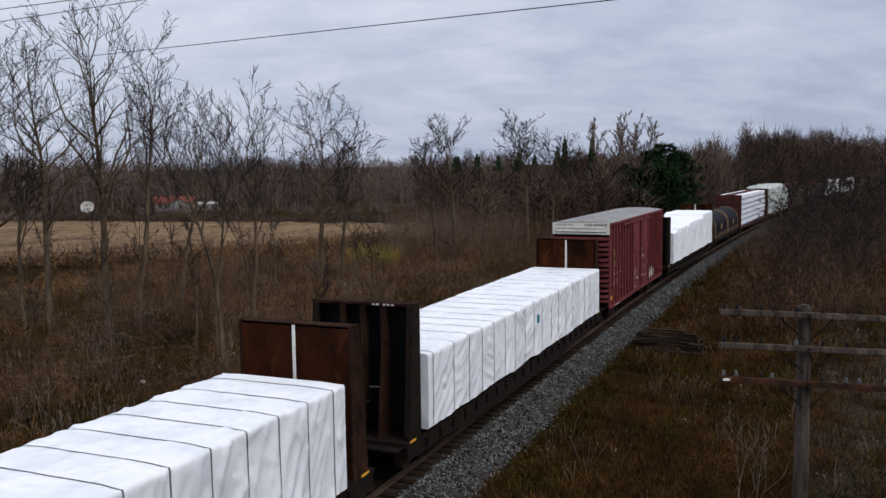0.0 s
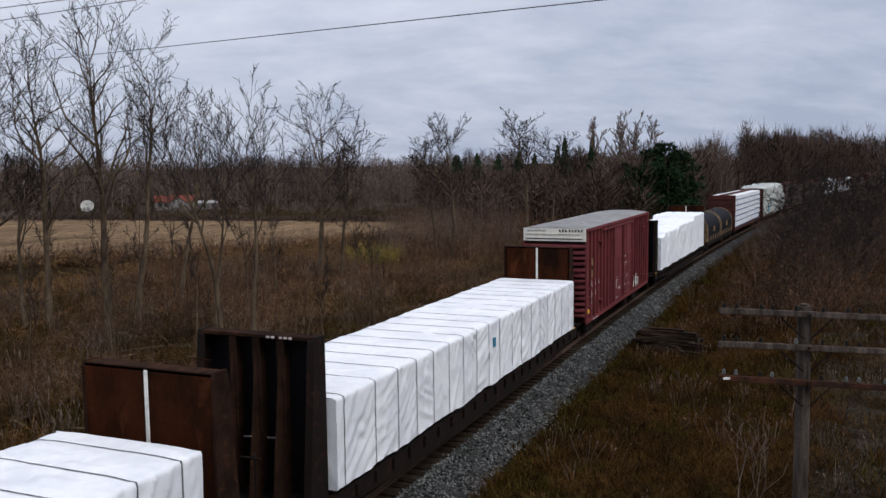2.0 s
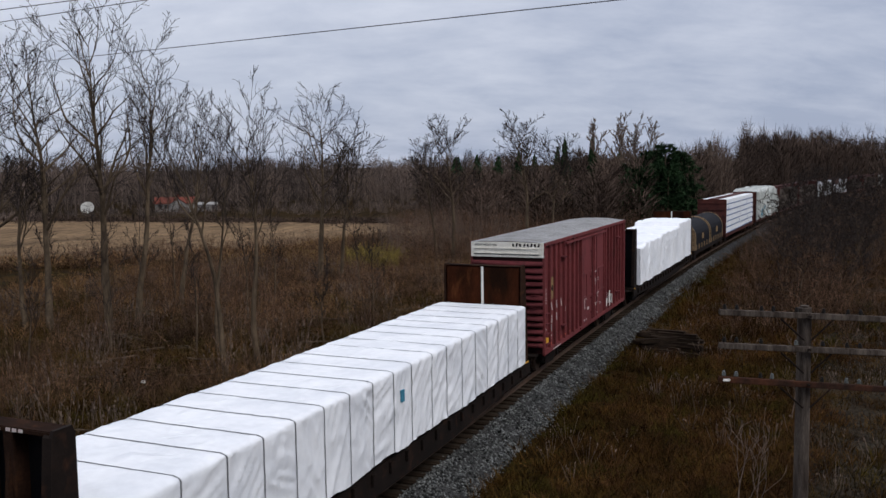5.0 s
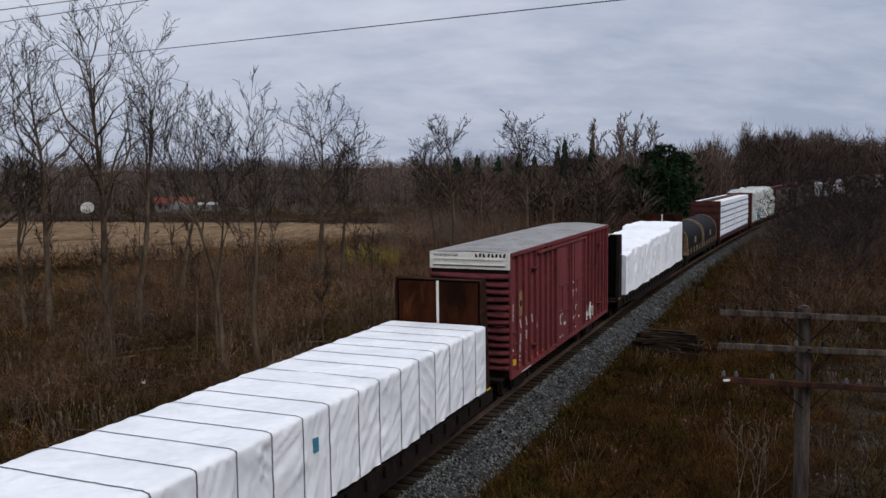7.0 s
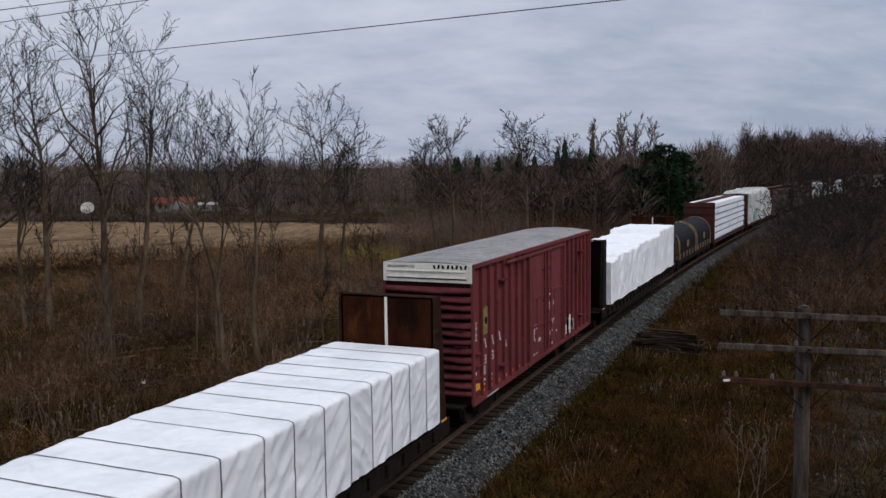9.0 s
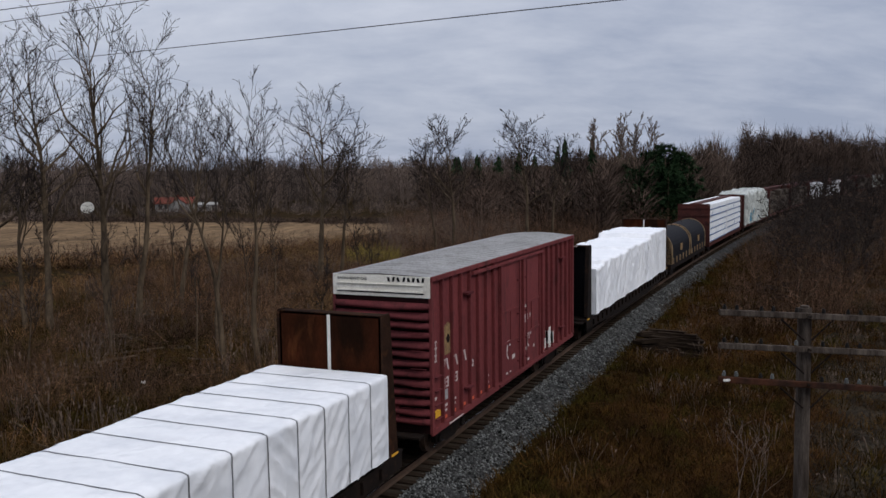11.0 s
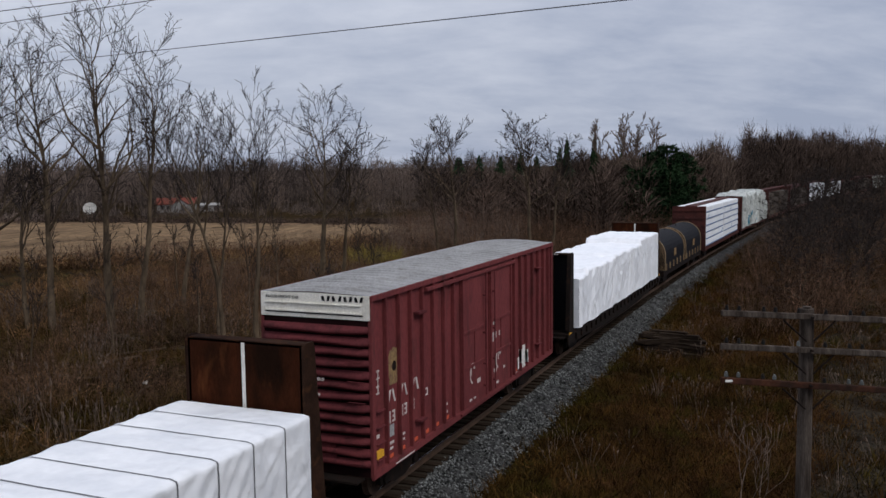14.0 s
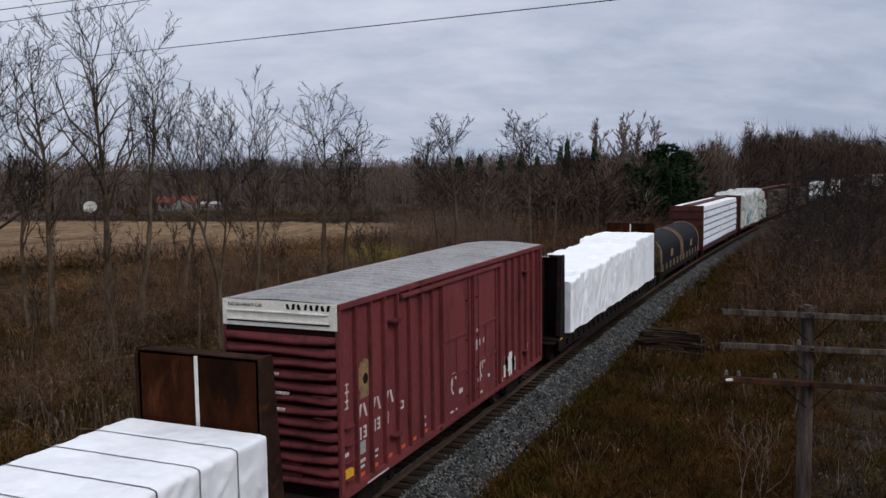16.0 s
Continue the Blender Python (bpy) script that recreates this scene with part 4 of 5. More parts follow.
torn = wrapped_load(104.0, 126.2, 1.15, 4.85, "torn sagging off-white wrap over lumber on the centre-beam car", half=1.5, seed=23, top=sagging_top, mat=M_PALE_WRAP, wr=3.0, slant=0.9)
for ya, yb, za, zb in ((-7.5, -5.6, 1.3, 2.5), (-4.6, -3.9, 2.2, 3.0), (-1.0, 0.2, 1.4, 1.9)):
    bm = B()
    prism(bm, [(ya, za), (ya + 0.3, zb), (yb, zb - 0.25), (yb - 0.4, za + 0.1)], "x", 1.55, 1.66)
    part("print", bm, M_TEAL, torn, "teal printed mark")

centre_beam_car(128.6, 151.6)
pack_stack(129.0, 151.2, M_LUMBER, None, "weathered grey-brown lumber packs", cols=4, rows=4, z1=4.3, seed=3, ragged=0.3)
for i, (a, tall, n) in enumerate(((153.6, 4.6, 4), (178.6, 4.5, 5), (203.6, 4.4, 4), (228.6, 4.6, 5), (253.6, 4.6, 4), (278.6, 4.6, 4))):
    centre_beam_car(a, a + 23)
    if i in (1, 2, 5):
        pack_stack(a + 0.4, a + 22.6, M_WRAP if i != 5 else M_GREEN_PRINT, None, "distant white wrapped lumber packs with gaps", cols=n, rows=3, z1=tall, seed=10 + i, ragged=0.4)
    else:
        pack_stack(a + 0.4, a + 22.6, M_LUMBER, None, "distant weathered brown lumber packs", cols=n, rows=3, z1=tall - 0.5, seed=10 + i, ragged=0.3)


# ---- plants: limbs as tapered prisms, twigs as narrow slips ----
def limb_segments(rng, height, crown, fork=0.35, limbs=14, lean=(0.0, 0.0), thick=0.16, depth=4, up=0.55, reach=0.36, dense=1.0):
    """Segments (p, q, r_p, r_q) of a bare tree: a crooked trunk, limbs that sweep out and then up, branches, twigs."""
    segs = []
    joints, wobble, lift = (12, 9, 6, 4, 3), (0.045, 0.11, 0.15, 0.17, 0.17), (0.04, 0.13, 0.10, 0.07, 0.05)

    def stem(p, d, length, r, level):
        n = joints[level]
        pts = [p]
        bow = rng.normal(0, 0.035, 3) * (level > 0)
        for i in range(n):
            d = (d + rng.normal(0, wobble[level], 3) + bow + np.array([0, 0, lift[level]])).astype(float)
            d /= np.linalg.norm(d)
            q = pts[-1] + d * length / n
            k = 0.86 if level else 0.96
            segs.append((pts[-1], q, r * (1 - k * i / n), r * (1 - k * (i + 1) / n)))
            pts.append(q)
        if level >= depth:
            return
        count = int(round((limbs if level == 0 else (7, 5, 3)[min(level - 1, 2)]) * (dense if level else 1)))
        for c in range(count):
            f = fork + (1 - fork) * (c + rng.random()) / count if level == 0 else 0.15 + 0.85 * (c + rng.random()) / count
            f = min(f, 0.99)
            i = int(f * n)
            base = pts[i] + (pts[min(i + 1, n)] - pts[i]) * (f * n - i)
            axis = pts[min(i + 1, n)] - pts[i]
            axis /= np.linalg.norm(axis) + 1e-9
            a = c * 2.4 + rng.uniform(-0.5, 0.5)
            out = np.array([math.cos(a), math.sin(a), 0.0])
            if level:
                out = rng.normal(0, 1, 3)
                out -= axis * (out @ axis)
                out /= np.linalg.norm(out) + 1e-9
            k = up + 0.06 + rng.uniform(-0.12, 0.16)
            nd = axis * k + out * (1 - k)
            nd /= np.linalg.norm(nd)
            ln = length * reach * (1.25 - 0.7 * f) * rng.uniform(0.6, 1.25) if level == 0 else length * rng.uniform(0.3, 0.6) * (1.2 - 0.7 * f)
            rr = max(0.006, r * (1 - 0.85 * f) * rng.uniform(0.42, 0.72))
            stem(base, nd, ln, rr, level + 1)
    stem(np.zeros(3), np.array([lean[0], lean[1], 1.0]), height, thick, 0)
    k = height / max(s[1][2] for s in segs)
    return [(p * [1, 1, k], q * [1, 1, k], a, b) for p, q, a, b in segs]


def seg_mesh(segs, sides=4, least=0.006):
    P = np.array([s[0] for s in segs]); Q = np.array([s[1] for s in segs])
    rp = np.maximum([s[2] for s in segs], least); rq = np.maximum([s[3] for s in segs], least * 0.7)
    d = Q - P
    d /= np.linalg.norm(d, axis=1, keepdims=True) + 1e-9
    ref = np.where(np.abs(d[:, 2:3]) > 0.9, [[1.0, 0, 0]], [[0, 0, 1.0]])
    a = np.cross(d, ref); a /= np.linalg.norm(a, axis=1, keepdims=True) + 1e-9
    b = np.cross(d, a)
    V, F = [], []
    n = len(P)
    for k in range(sides):
        t = 2 * math.pi * k / sides
        o = a * math.cos(t) + b * math.sin(t)
        V += [P + o * rp[:, None], Q + o * rq[:, None]]
    v = np.stack(V, 1).reshape(-1, 3)
    base = np.arange(n) * 2 * sides
    for k in range(sides):
        j = (k + 1) % sides
        F.append(np.stack([base + 2 * k, base + 2 * j, base + 2 * j + 1, base + 2 * k + 1], 1))
    return v, np.concatenate(F)


def slip_mesh(P, Q, w0, w1, rng):
    """Narrow flat slips from P to Q."""
    d = Q - P
    s = np.cross(d, rng.normal(0, 1, d.shape))
    s /= np.linalg.norm(s, axis=1, keepdims=True) + 1e-9
    v = np.stack([P - s * w0[:, None], P + s * w0[:, None], Q + s * w1[:, None], Q - s * w1[:, None]], 1).reshape(-1, 3)
    f = np.arange(len(v)).reshape(-1, 4)
    return v, f


def spike_mesh(P, Q, w, rng):
    """Narrow slips that run out to a point: one triangle each."""
    d = Q - P
    s = np.cross(d, rng.normal(0, 1, d.shape))
    s /= np.linalg.norm(s, axis=1, keepdims=True) + 1e-9
    v = np.stack([P - s * w[:, None], P + s * w[:, None], Q], 1).reshape(-1, 3)
    return v, np.arange(len(v)).reshape(-1, 3)


def in_triangles(f):
    return np.concatenate([f[:, [0, 1, 2]], f[:, [0, 2, 3]]])


def scatter(name, protos, places, mat, label, category, rng, parent=None):
    """Many plants joined into one object: places of (x, y, z, turn, width, height, kind)."""
    V, F, off = [], [], 0
    for x, y, z, turn, sw, sh, k in places:
        v, f = protos[int(k) % len(protos)]
        c, s = math.cos(turn), math.sin(turn)
        w = np.empty_like(v)
        w[:, 0] = (v[:, 0] * c - v[:, 1] * s) * sw + x
        w[:, 1] = (v[:, 0] * s + v[:, 1] * c) * sw + y
        w[:, 2] = v[:, 2] * sh + z
        V.append(w); F.append(f + off); off += len(v)
    ob = raw(name, np.concatenate(V), np.concatenate(F), mat)
    return tagged(ob, label, category, kind="stuff")


def bare_tree(x, y, height, crown, seed, lean=(0, 0), fork=0.35, limbs=14, thick=0.15, up=0.55, reach=0.36, depth=3, dense=1.0, bark=M_BARK, spray=M_SPRAY, label="tall bare grey tree with fine upright twigs", group="bare trees beside the railway"):
    rng = np.random.default_rng(seed)
    segs = limb_segments(rng, height, crown, fork, limbs, lean, thick, depth, up, reach, dense)
    big = [s for s in segs if max(s[2], s[3]) > 0.02]
    small = [s for s in segs if max(s[2], s[3]) <= 0.02]
    ob = new("tree")
    tagged(ob, label, "tree", group)
    ob.location = (x, y, float(ground_z(x, y)) - 0.1)
    v, f = seg_mesh(big, 6)
    raw("trunk", v, f, bark, ob, smooth=True)
    if small:
        v, f = seg_mesh(small, 3, max(0.010, 0.00028 * math.hypot(x - EYE.x, y)))
        raw("crown", v, f, spray, ob)
    return ob


rng = np.random.default_rng(42)
# the tall trees on the bank
for x, y, h, crown, seed, lean, fork, limbs, thick, up, reach in (
        (-33.0, 34.5, 17.5, 4, 22, (0.03, 0.02), 0.25, 16, 0.16, 0.50, 0.40),
        (-29.5, 33.0, 16.0, 3, 1, (0.01, 0.01), 0.30, 15, 0.14, 0.50, 0.36),
        (-26.3, 34.2, 18.2, 4, 2, (0.02, 0.0), 0.30, 18, 0.16, 0.50, 0.33),
        (-27.4, 33.6, 13.0, 3, 3, (0.0, 0.02), 0.34, 12, 0.11, 0.55, 0.36),
        (-21.35, 33.4, 17.6, 5, 4, (0.01, 0.01), 0.36, 18, 0.17, 0.55, 0.34),
        (-22.6, 36.6, 17.4, 4, 5, (0.06, 0.05), 0.36, 14, 0.14, 0.56, 0.34),
        (-24.5, 42.5, 14.0, 3, 6, (0.04, 0.02), 0.40, 12, 0.12, 0.50, 0.42),
        (-12.2, 30.6, 13.0, 2.5, 7, (-0.03, -0.02), 0.52, 13, 0.10, 0.60, 0.36),
        (-11.7, 32.3, 13.4, 2.7, 8, (0.01, 0.0), 0.50, 14, 0.105, 0.60, 0.35),
        (-14.6, 33.2, 11.5, 2.3, 18, (-0.03, -0.02), 0.46, 10, 0.08, 0.60, 0.33),
        (-22.3, 55.2, 15.0, 6, 9, (0.02, 0.01), 0.36, 15, 0.17, 0.45, 0.46),
        (-20.9, 56.0, 12.5, 4, 19, (0.06, 0.03), 0.40, 12, 0.12, 0.45, 0.46),
        (-17.7, 70.0, 13.4, 5, 10, (0.02, 0.0), 0.40, 15, 0.15, 0.48, 0.42),
        (-19.6, 71.0, 12.0, 4, 20, (-0.05, 0.0), 0.40, 12, 0.12, 0.48, 0.42),
        (-13.5, 78.5, 14.4, 6, 11, (0.02, 0.0), 0.38, 16, 0.16, 0.45, 0.45),
        (-11.9, 80.0, 12.6, 5, 21, (0.06, 0.0), 0.40, 12, 0.13, 0.45, 0.44)):
    bare_tree(x, y, h, crown, seed, lean, fork + 0.06, limbs, thick * 1.4, up, reach * 1.1)
# slim young trunks in the brush
for x, y, h, seed, t in ((-15.2, 32.4, 6.5, 31, 0.05), (-19.0, 26.2, 6.0, 32, 0.05), (-18.0, 30.0, 7.0, 33, 0.05), (-24.2, 38.5, 8.0, 34, 0.06), (-17.0, 39.0, 7.5, 35, 0.05), (-20.0, 46.0, 8.0, 36, 0.06), (-27.0, 45.0, 8.0, 37, 0.06), (-12.5, 45.0, 6.0, 38, 0.045), (-16.0, 50.0, 7.0, 39, 0.05), (-30.5, 38.0, 9.0, 40, 0.07), (-10.8, 36.5, 6.0, 41, 0.05)):
    bare_tree(x, y, h, 1.5, seed, (rng.uniform(-0.06, 0.06), rng.uniform(-0.06, 0.06)), 0.3, 8, t, 0.55, 0.36, depth=3, dense=0.7, label="slim young bare tree growing in the brush")
# pale poplars behind
for i, (x, y, h) in enumerate(((-16.0, 123.3, 15.6), (-13.7, 125.0, 16.6), (-11.5, 122.0, 16.2), (-10.2, 127.0, 16.0), (-14.6, 128.0, 15.0))):
    bare_tree(x, y, h, 3, 50 + i, (0, 0), 0.3, 20, 0.15, 0.68, 0.3, bark=M_PALE, spray=M_PALE, label="pale bare poplar with upright branches", group="poplars beyond the railway")
# the lone thicket tree on the near side and its neighbours
for x, y, h, seed in ((10.5, 55.4, 7.6, 60), (12.6, 60.5, 6.0, 61), (9.6, 66.0, 6.0, 62), (14.0, 72.0, 6.5, 63), (12.0, 84.0, 7.0, 64), (15.5, 95.0, 7.5, 65), (8.6, 97.0, 7.6, 66), (11.4, 104.0, 8.2, 67), (13.8, 112.0, 8.6, 68), (17.5, 108.0, 8.4, 69), (10.2, 120.0, 9.0, 71), (19.5, 122.0, 9.0, 73), (15.0, 132.0, 9.5, 75), (12.5, 142.0, 9.5, 76)):
    bare_tree(x, y, h, 3, seed, (0.02, 0), 0.14, 17, 0.08, 0.36, 0.5, label="low spreading bare tree in the thicket", group="thicket trees")
# saplings by the pole
for x, y, h, seed, mat in ((9.45, 23.7, 3.0, 70, M_PALE), (9.9, 24.4, 2.3, 72, M_PALE), (10.6, 33.0, 3.2, 74, M_PALE)):
    r2 = np.random.default_rng(seed)
    v, f = seg_mesh(limb_segments(r2, h, 1, 0.05, 5, (r2.uniform(-0.1, 0.1), 0), 0.024, 2, 0.6, 0.8, 0.5), 4, 0.008)
    s = raw("sapling", v, f, mat)
    s.location = (x, y, float(ground_z(x, y)) - 0.05)
    tagged(s, "pale leafless sapling with forking stems", "sapling", "saplings in the weeds")


# ---- woods, brush and grass ----
def wood_proto(seed, height, n=100, bush=False):
    r = np.random.default_rng(seed)
    P, Q, w0, w1 = [], [], [], []
    if not bush:
        top = height
        P.append((0, 0, 0)); Q.append((r.normal(0, 0.2), r.normal(0, 0.2), top * 0.9)); w0.append(0.12); w1.append(0.03)
    for i in range(n):
        a = r.uniform(0, 2 * math.pi)
        if bush:
            z0 = r.uniform(0, height * 0.45); R = r.uniform(0, height * 0.33)
        else:
            z0 = height * r.uniform(0.1, 0.86); R = math.sqrt(r.random()) * 0.19 * height * math.sin(math.pi * min(1.0, 0.12 + 0.88 * z0 / height))
        L = height * (r.uniform(0.12, 0.34) if bush else r.uniform(0.07, 0.2))
        p = np.array([math.cos(a) * R, math.sin(a) * R, z0])
        d = np.array([math.cos(a) * r.uniform(0.2, 0.9), math.sin(a) * r.uniform(0.2, 0.9), r.uniform(0.3, 1.1)])
        d /= np.linalg.norm(d)
        P.append(p); Q.append(p + d * L + np.array([0, 0, 0.0])); w0.append(r.uniform(0.015, 0.045) if bush else r.uniform(0.02, 0.055)); w1.append(0.010)
    return spike_mesh(np.array(P, float), np.array(Q, float), np.array(w0) * 1.35, r)


def needle_proto(seed, height, width, n=2200):
    r = np.random.default_rng(seed)
    t = r.random(n) ** 0.6
    z = height * (0.06 + 0.94 * (1 - t))
    tier = 0.75 + 0.35 * np.abs(np.sin(z * 3.1 + r.normal(0, 0.5, n)))
    rad = width * t ** 0.7 * tier * r.uniform(0.35, 1.0, n) + 0.05
    a = r.uniform(0, 2 * math.pi, n)
    lob = 1 + 0.22 * np.sin(a * 3 + seed) + 0.15 * np.sin(a * 5 + z)
    P = np.stack([np.cos(a) * rad * lob * 0.55, np.sin(a) * rad * lob * 0.55, z + 0.25], 1)
    Q = np.stack([np.cos(a) * rad * lob, np.sin(a) * rad * lob, z - 0.12 * rad], 1)
    v, f = slip_mesh(P, Q, r.uniform(0.08, 0.2, n), r.uniform(0.02, 0.08, n), r)
    tp = slip_mesh(np.array([[0, 0, 0.0], [0, 0, 0.0]]), np.array([[0, 0, height], [0, 0, height]]), np.array([0.14, 0.14]), np.array([0.02, 0.02]), r)
    return np.concatenate([v, tp[0]]), np.concatenate([f, tp[1] + len(v)])


def pine_proto(seed, height, width, tufts=170):
    r = np.random.default_rng(seed)
    P, Q, w = [], [], []
    for i in range(tufts):
        t = r.uniform(0.02, 1.0)
        rad = width * (math.sin(math.pi * (0.12 + 0.84 * t)) ** 0.7) * (0.35 + 0.65 * math.sqrt(r.random()))
        a = r.uniform(0, 6.28)
        rad *= 1 + 0.25 * math.sin(a * 3 + seed) * math.cos(t * 9)
        c = np.array([math.cos(a) * rad, math.sin(a) * rad, height * (0.05 + 0.88 * t)])
        n = 26
        d = r.normal(0, 1, (n, 3)) * [1, 1, 0.6] + [math.cos(a) * 0.5, math.sin(a) * 0.5, 0.45]
        d /= np.linalg.norm(d, axis=1, keepdims=True)
        P.append(np.repeat(c[None], n, 0)); Q.append(c + d * r.uniform(0.45, 1.05, (n, 1))); w.append(r.uniform(0.05, 0.12, n))
    return spike_mesh(np.concatenate(P), np.concatenate(Q), np.concatenate(w), r)


def by_angle(n, a0, a1, d0, d1, keep, r, w=(0.8, 1.25), h=(0.8, 1.2)):
    """Places strewn over a sector of the land round the bridge (degrees east of the line, metres away)."""
    out = []
    while len(out) < n:
        a, d = radians(r.uniform(a0, a1)), math.sqrt(r.uniform(d0 * d0, d1 * d1))
        x, y = EYE.x + math.sin(a) * d, math.cos(a) * d
        if keep(x, y):
            k = 1 + 0.16 * float(hashed(np.array(x), np.array(y), 0.07, 3.0)) + (0.25 if r.random() < 0.06 else 0)
            out.append((x, y, float(ground_z(x, y)) - 0.1, r.uniform(0, 6.28), r.uniform(*w), r.uniform(*h) * k, r.integers(0, 9)))
    return out


def side_of(x, y):
    return x - float(track_x(y))


TREES = [wood_proto(100 + i, 11.0, 190) for i in range(8)]
BUSHES = [wood_proto(120 + i, 3.0, 58, True) for i in range(6)]


def bush_proto(seed, height, stems=9, twigs=9):
    """A shrub of stems that rise and part into fine twigs."""
    r = np.random.default_rng(seed)
    P, Q, w = [], [], []
    for i in range(stems):
        a = r.uniform(0, 6.28)
        d = np.array([math.cos(a) * r.uniform(0.1, 0.75), math.sin(a) * r.uniform(0.1, 0.75), 1.0])
        p = np.array([math.cos(a), math.sin(a), 0.0]) * r.uniform(0, 0.16 * height)
        L = height * r.uniform(0.6, 1.0)
        m = p + d / np.linalg.norm(d) * L * 0.55
        q = m + (d / np.linalg.norm(d) + r.normal(0, 0.25, 3)) * L * 0.45
        P += [p, m]; Q += [m + (m - p) * 0.12, q]; w += [0.012, 0.008]
        for j in range(twigs):
            t = r.uniform(0.2, 1.0)
            b = p + (m - p) * t * 1.8 if t < 0.55 else m + (q - m) * (t - 0.55) / 0.45
            e = r.normal(0, 1, 3) * [1, 1, 0.6] + [0, 0, 0.5]
            P.append(b); Q.append(b + e / np.linalg.norm(e) * height * r.uniform(0.08, 0.2)); w.append(0.0065)
    return spike_mesh(np.array(P, float), np.array(Q, float), np.array(w) * 1.3, r)


FINE_BUSHES = [bush_proto(140 + i, 3.0) for i in range(8)]
in_field = lambda x, y: -150 < x < -28 and (y > 58 + (-x - 47) * -1.3 if x > -47 else y > 40) and y < 112 - (x + 36) * 0.26 - (10 if x > -60 else 0)
scatter("far_woods", TREES, by_angle(620, -54, -18, 205, 290, lambda x, y: True, rng, h=(0.85, 1.25)), M_FAR_WOODS, "far bare brown woods beyond the field", "woods", rng)
scatter("bare_woods", TREES, by_angle(380, -24, -15, 105, 240, lambda x, y: side_of(x, y) < -11 and not (y < 125 and x < -30), rng, h=(0.5, 0.85)) + by_angle(600, -15, 2, 100, 240, lambda x, y: side_of(x, y) < -11 and not (y < 118 and x < -30), rng, h=(0.65, 1.1)), M_WOODS, "dense bare brown woods along the line", "woods", rng)
scatter("woods_beyond_the_curve", TREES, by_angle(620, -4, 6, 215, 400, lambda x, y: abs(side_of(x, y)) > 9, rng, h=(1.1, 1.75)), M_WOODS, "dense bare woods where the line curves away", "woods", rng)
scatter("line_thicket", FINE_BUSHES, by_angle(430, -4, 7, 88, 270, lambda x, y: 4.4 < side_of(x, y) < 24, rng, w=(0.9, 1.4), h=(0.8, 1.6)), M_TWIG, "tall bare thicket close to the line", "brush", rng)
scatter("thicket_clump", FINE_BUSHES, [(10.5 + rng.normal(0, 1.6), 56 + rng.normal(0, 3.5), -1.0, rng.uniform(0, 6.28), 1.2, rng.uniform(1.0, 1.9), i) for i in range(46)], M_TWIG, "bare brown bush clump beside the line", "brush", rng)
scatter("pale_trunks", TREES, by_angle(150, -50, 4, 120, 260, lambda x, y: side_of(x, y) < -12 and not (y < 150 and x < -30), rng, w=(0.4, 0.7), h=(0.6, 1.0)), M_PALE, "scattered pale trunks in the woods", "woods", rng)
scatter("thicket", FINE_BUSHES, by_angle(1100, -6, 7, 84, 220, lambda x, y: side_of(x, y) > 3.6, rng, h=(0.6, 1.35)), M_WOODS, "tangled bare brown thicket", "brush", rng)
scatter("hedge_brush", FINE_BUSHES, by_angle(900, -26, -3, 70, 130, lambda x, y: side_of(x, y) < -6.5 and not in_field(x, y), rng, h=(0.7, 1.5)), M_TWIG, "reddish-brown leafless brush", "brush", rng)
scatter("pale_brush", FINE_BUSHES, by_angle(150, -27, -18, 74, 92, lambda x, y: side_of(x, y) < -14, rng, w=(0.5, 0.8), h=(1.2, 2.2)), M_PALE, "pale upright saplings at the field's edge", "brush", rng)
scatter("pale_brush", TREES, by_angle(40, -7.6, -4.8, 165, 190, lambda x, y: side_of(x, y) < -8, rng, w=(0.5, 0.8), h=(1.0, 1.3)), M_PALE, "stand of pale bare saplings", "woods", rng)
scatter("field_edge_brush", BUSHES, by_angle(260, -54, -17, 172, 205, lambda x, y: True, rng, h=(0.7, 1.3)), M_FAR_WOODS, "dark brush along the far edge of the field", "brush", rng)
along_edge = lambda n, a, b, w, h: [(x, y, float(ground_z(x, y)) - 0.1, rng.uniform(0, 6.28), rng.uniform(0.9, 1.4), rng.uniform(*h), i) for i in range(n) for t in (rng.random(),) for x, y in ((a[0] + (b[0] - a[0]) * t + rng.normal(0, w), a[1] + (b[1] - a[1]) * t + rng.normal(0, w)),)]
scatter("field_hedge", BUSHES, along_edge(520, (-165, 119), (-24, 125), 2.6, (0.35, 0.75)), M_WOODS, "low dark hedge at the end of the field", "brush", rng)
scatter("field_hedge", BUSHES, along_edge(420, (-90, 24), (-24, 88), 2.2, (0.35, 0.8)), M_BRUSH, "ragged brown brush at the near edge of the field", "brush", rng)


def spruce(x, y, h, w, seed):
    v, f = pine_proto(seed, h, w * 0.8) if w > 3.5 else needle_proto(seed, h, w)
    ob = new("spruce")
    tagged(ob, "dark green dense spruce among bare trees", "conifer", "spruces in the woods")
    ob.location = (x, y, float(ground_z(x, y)) - 0.2)
    raw("crown", v, f, M_NEEDLE, ob)
    bm = B()
    rod(bm, (0, 0, 0), (0, 0, h * 0.9), 0.2, 0.03)
    part("trunk", bm, M_BARK, ob)


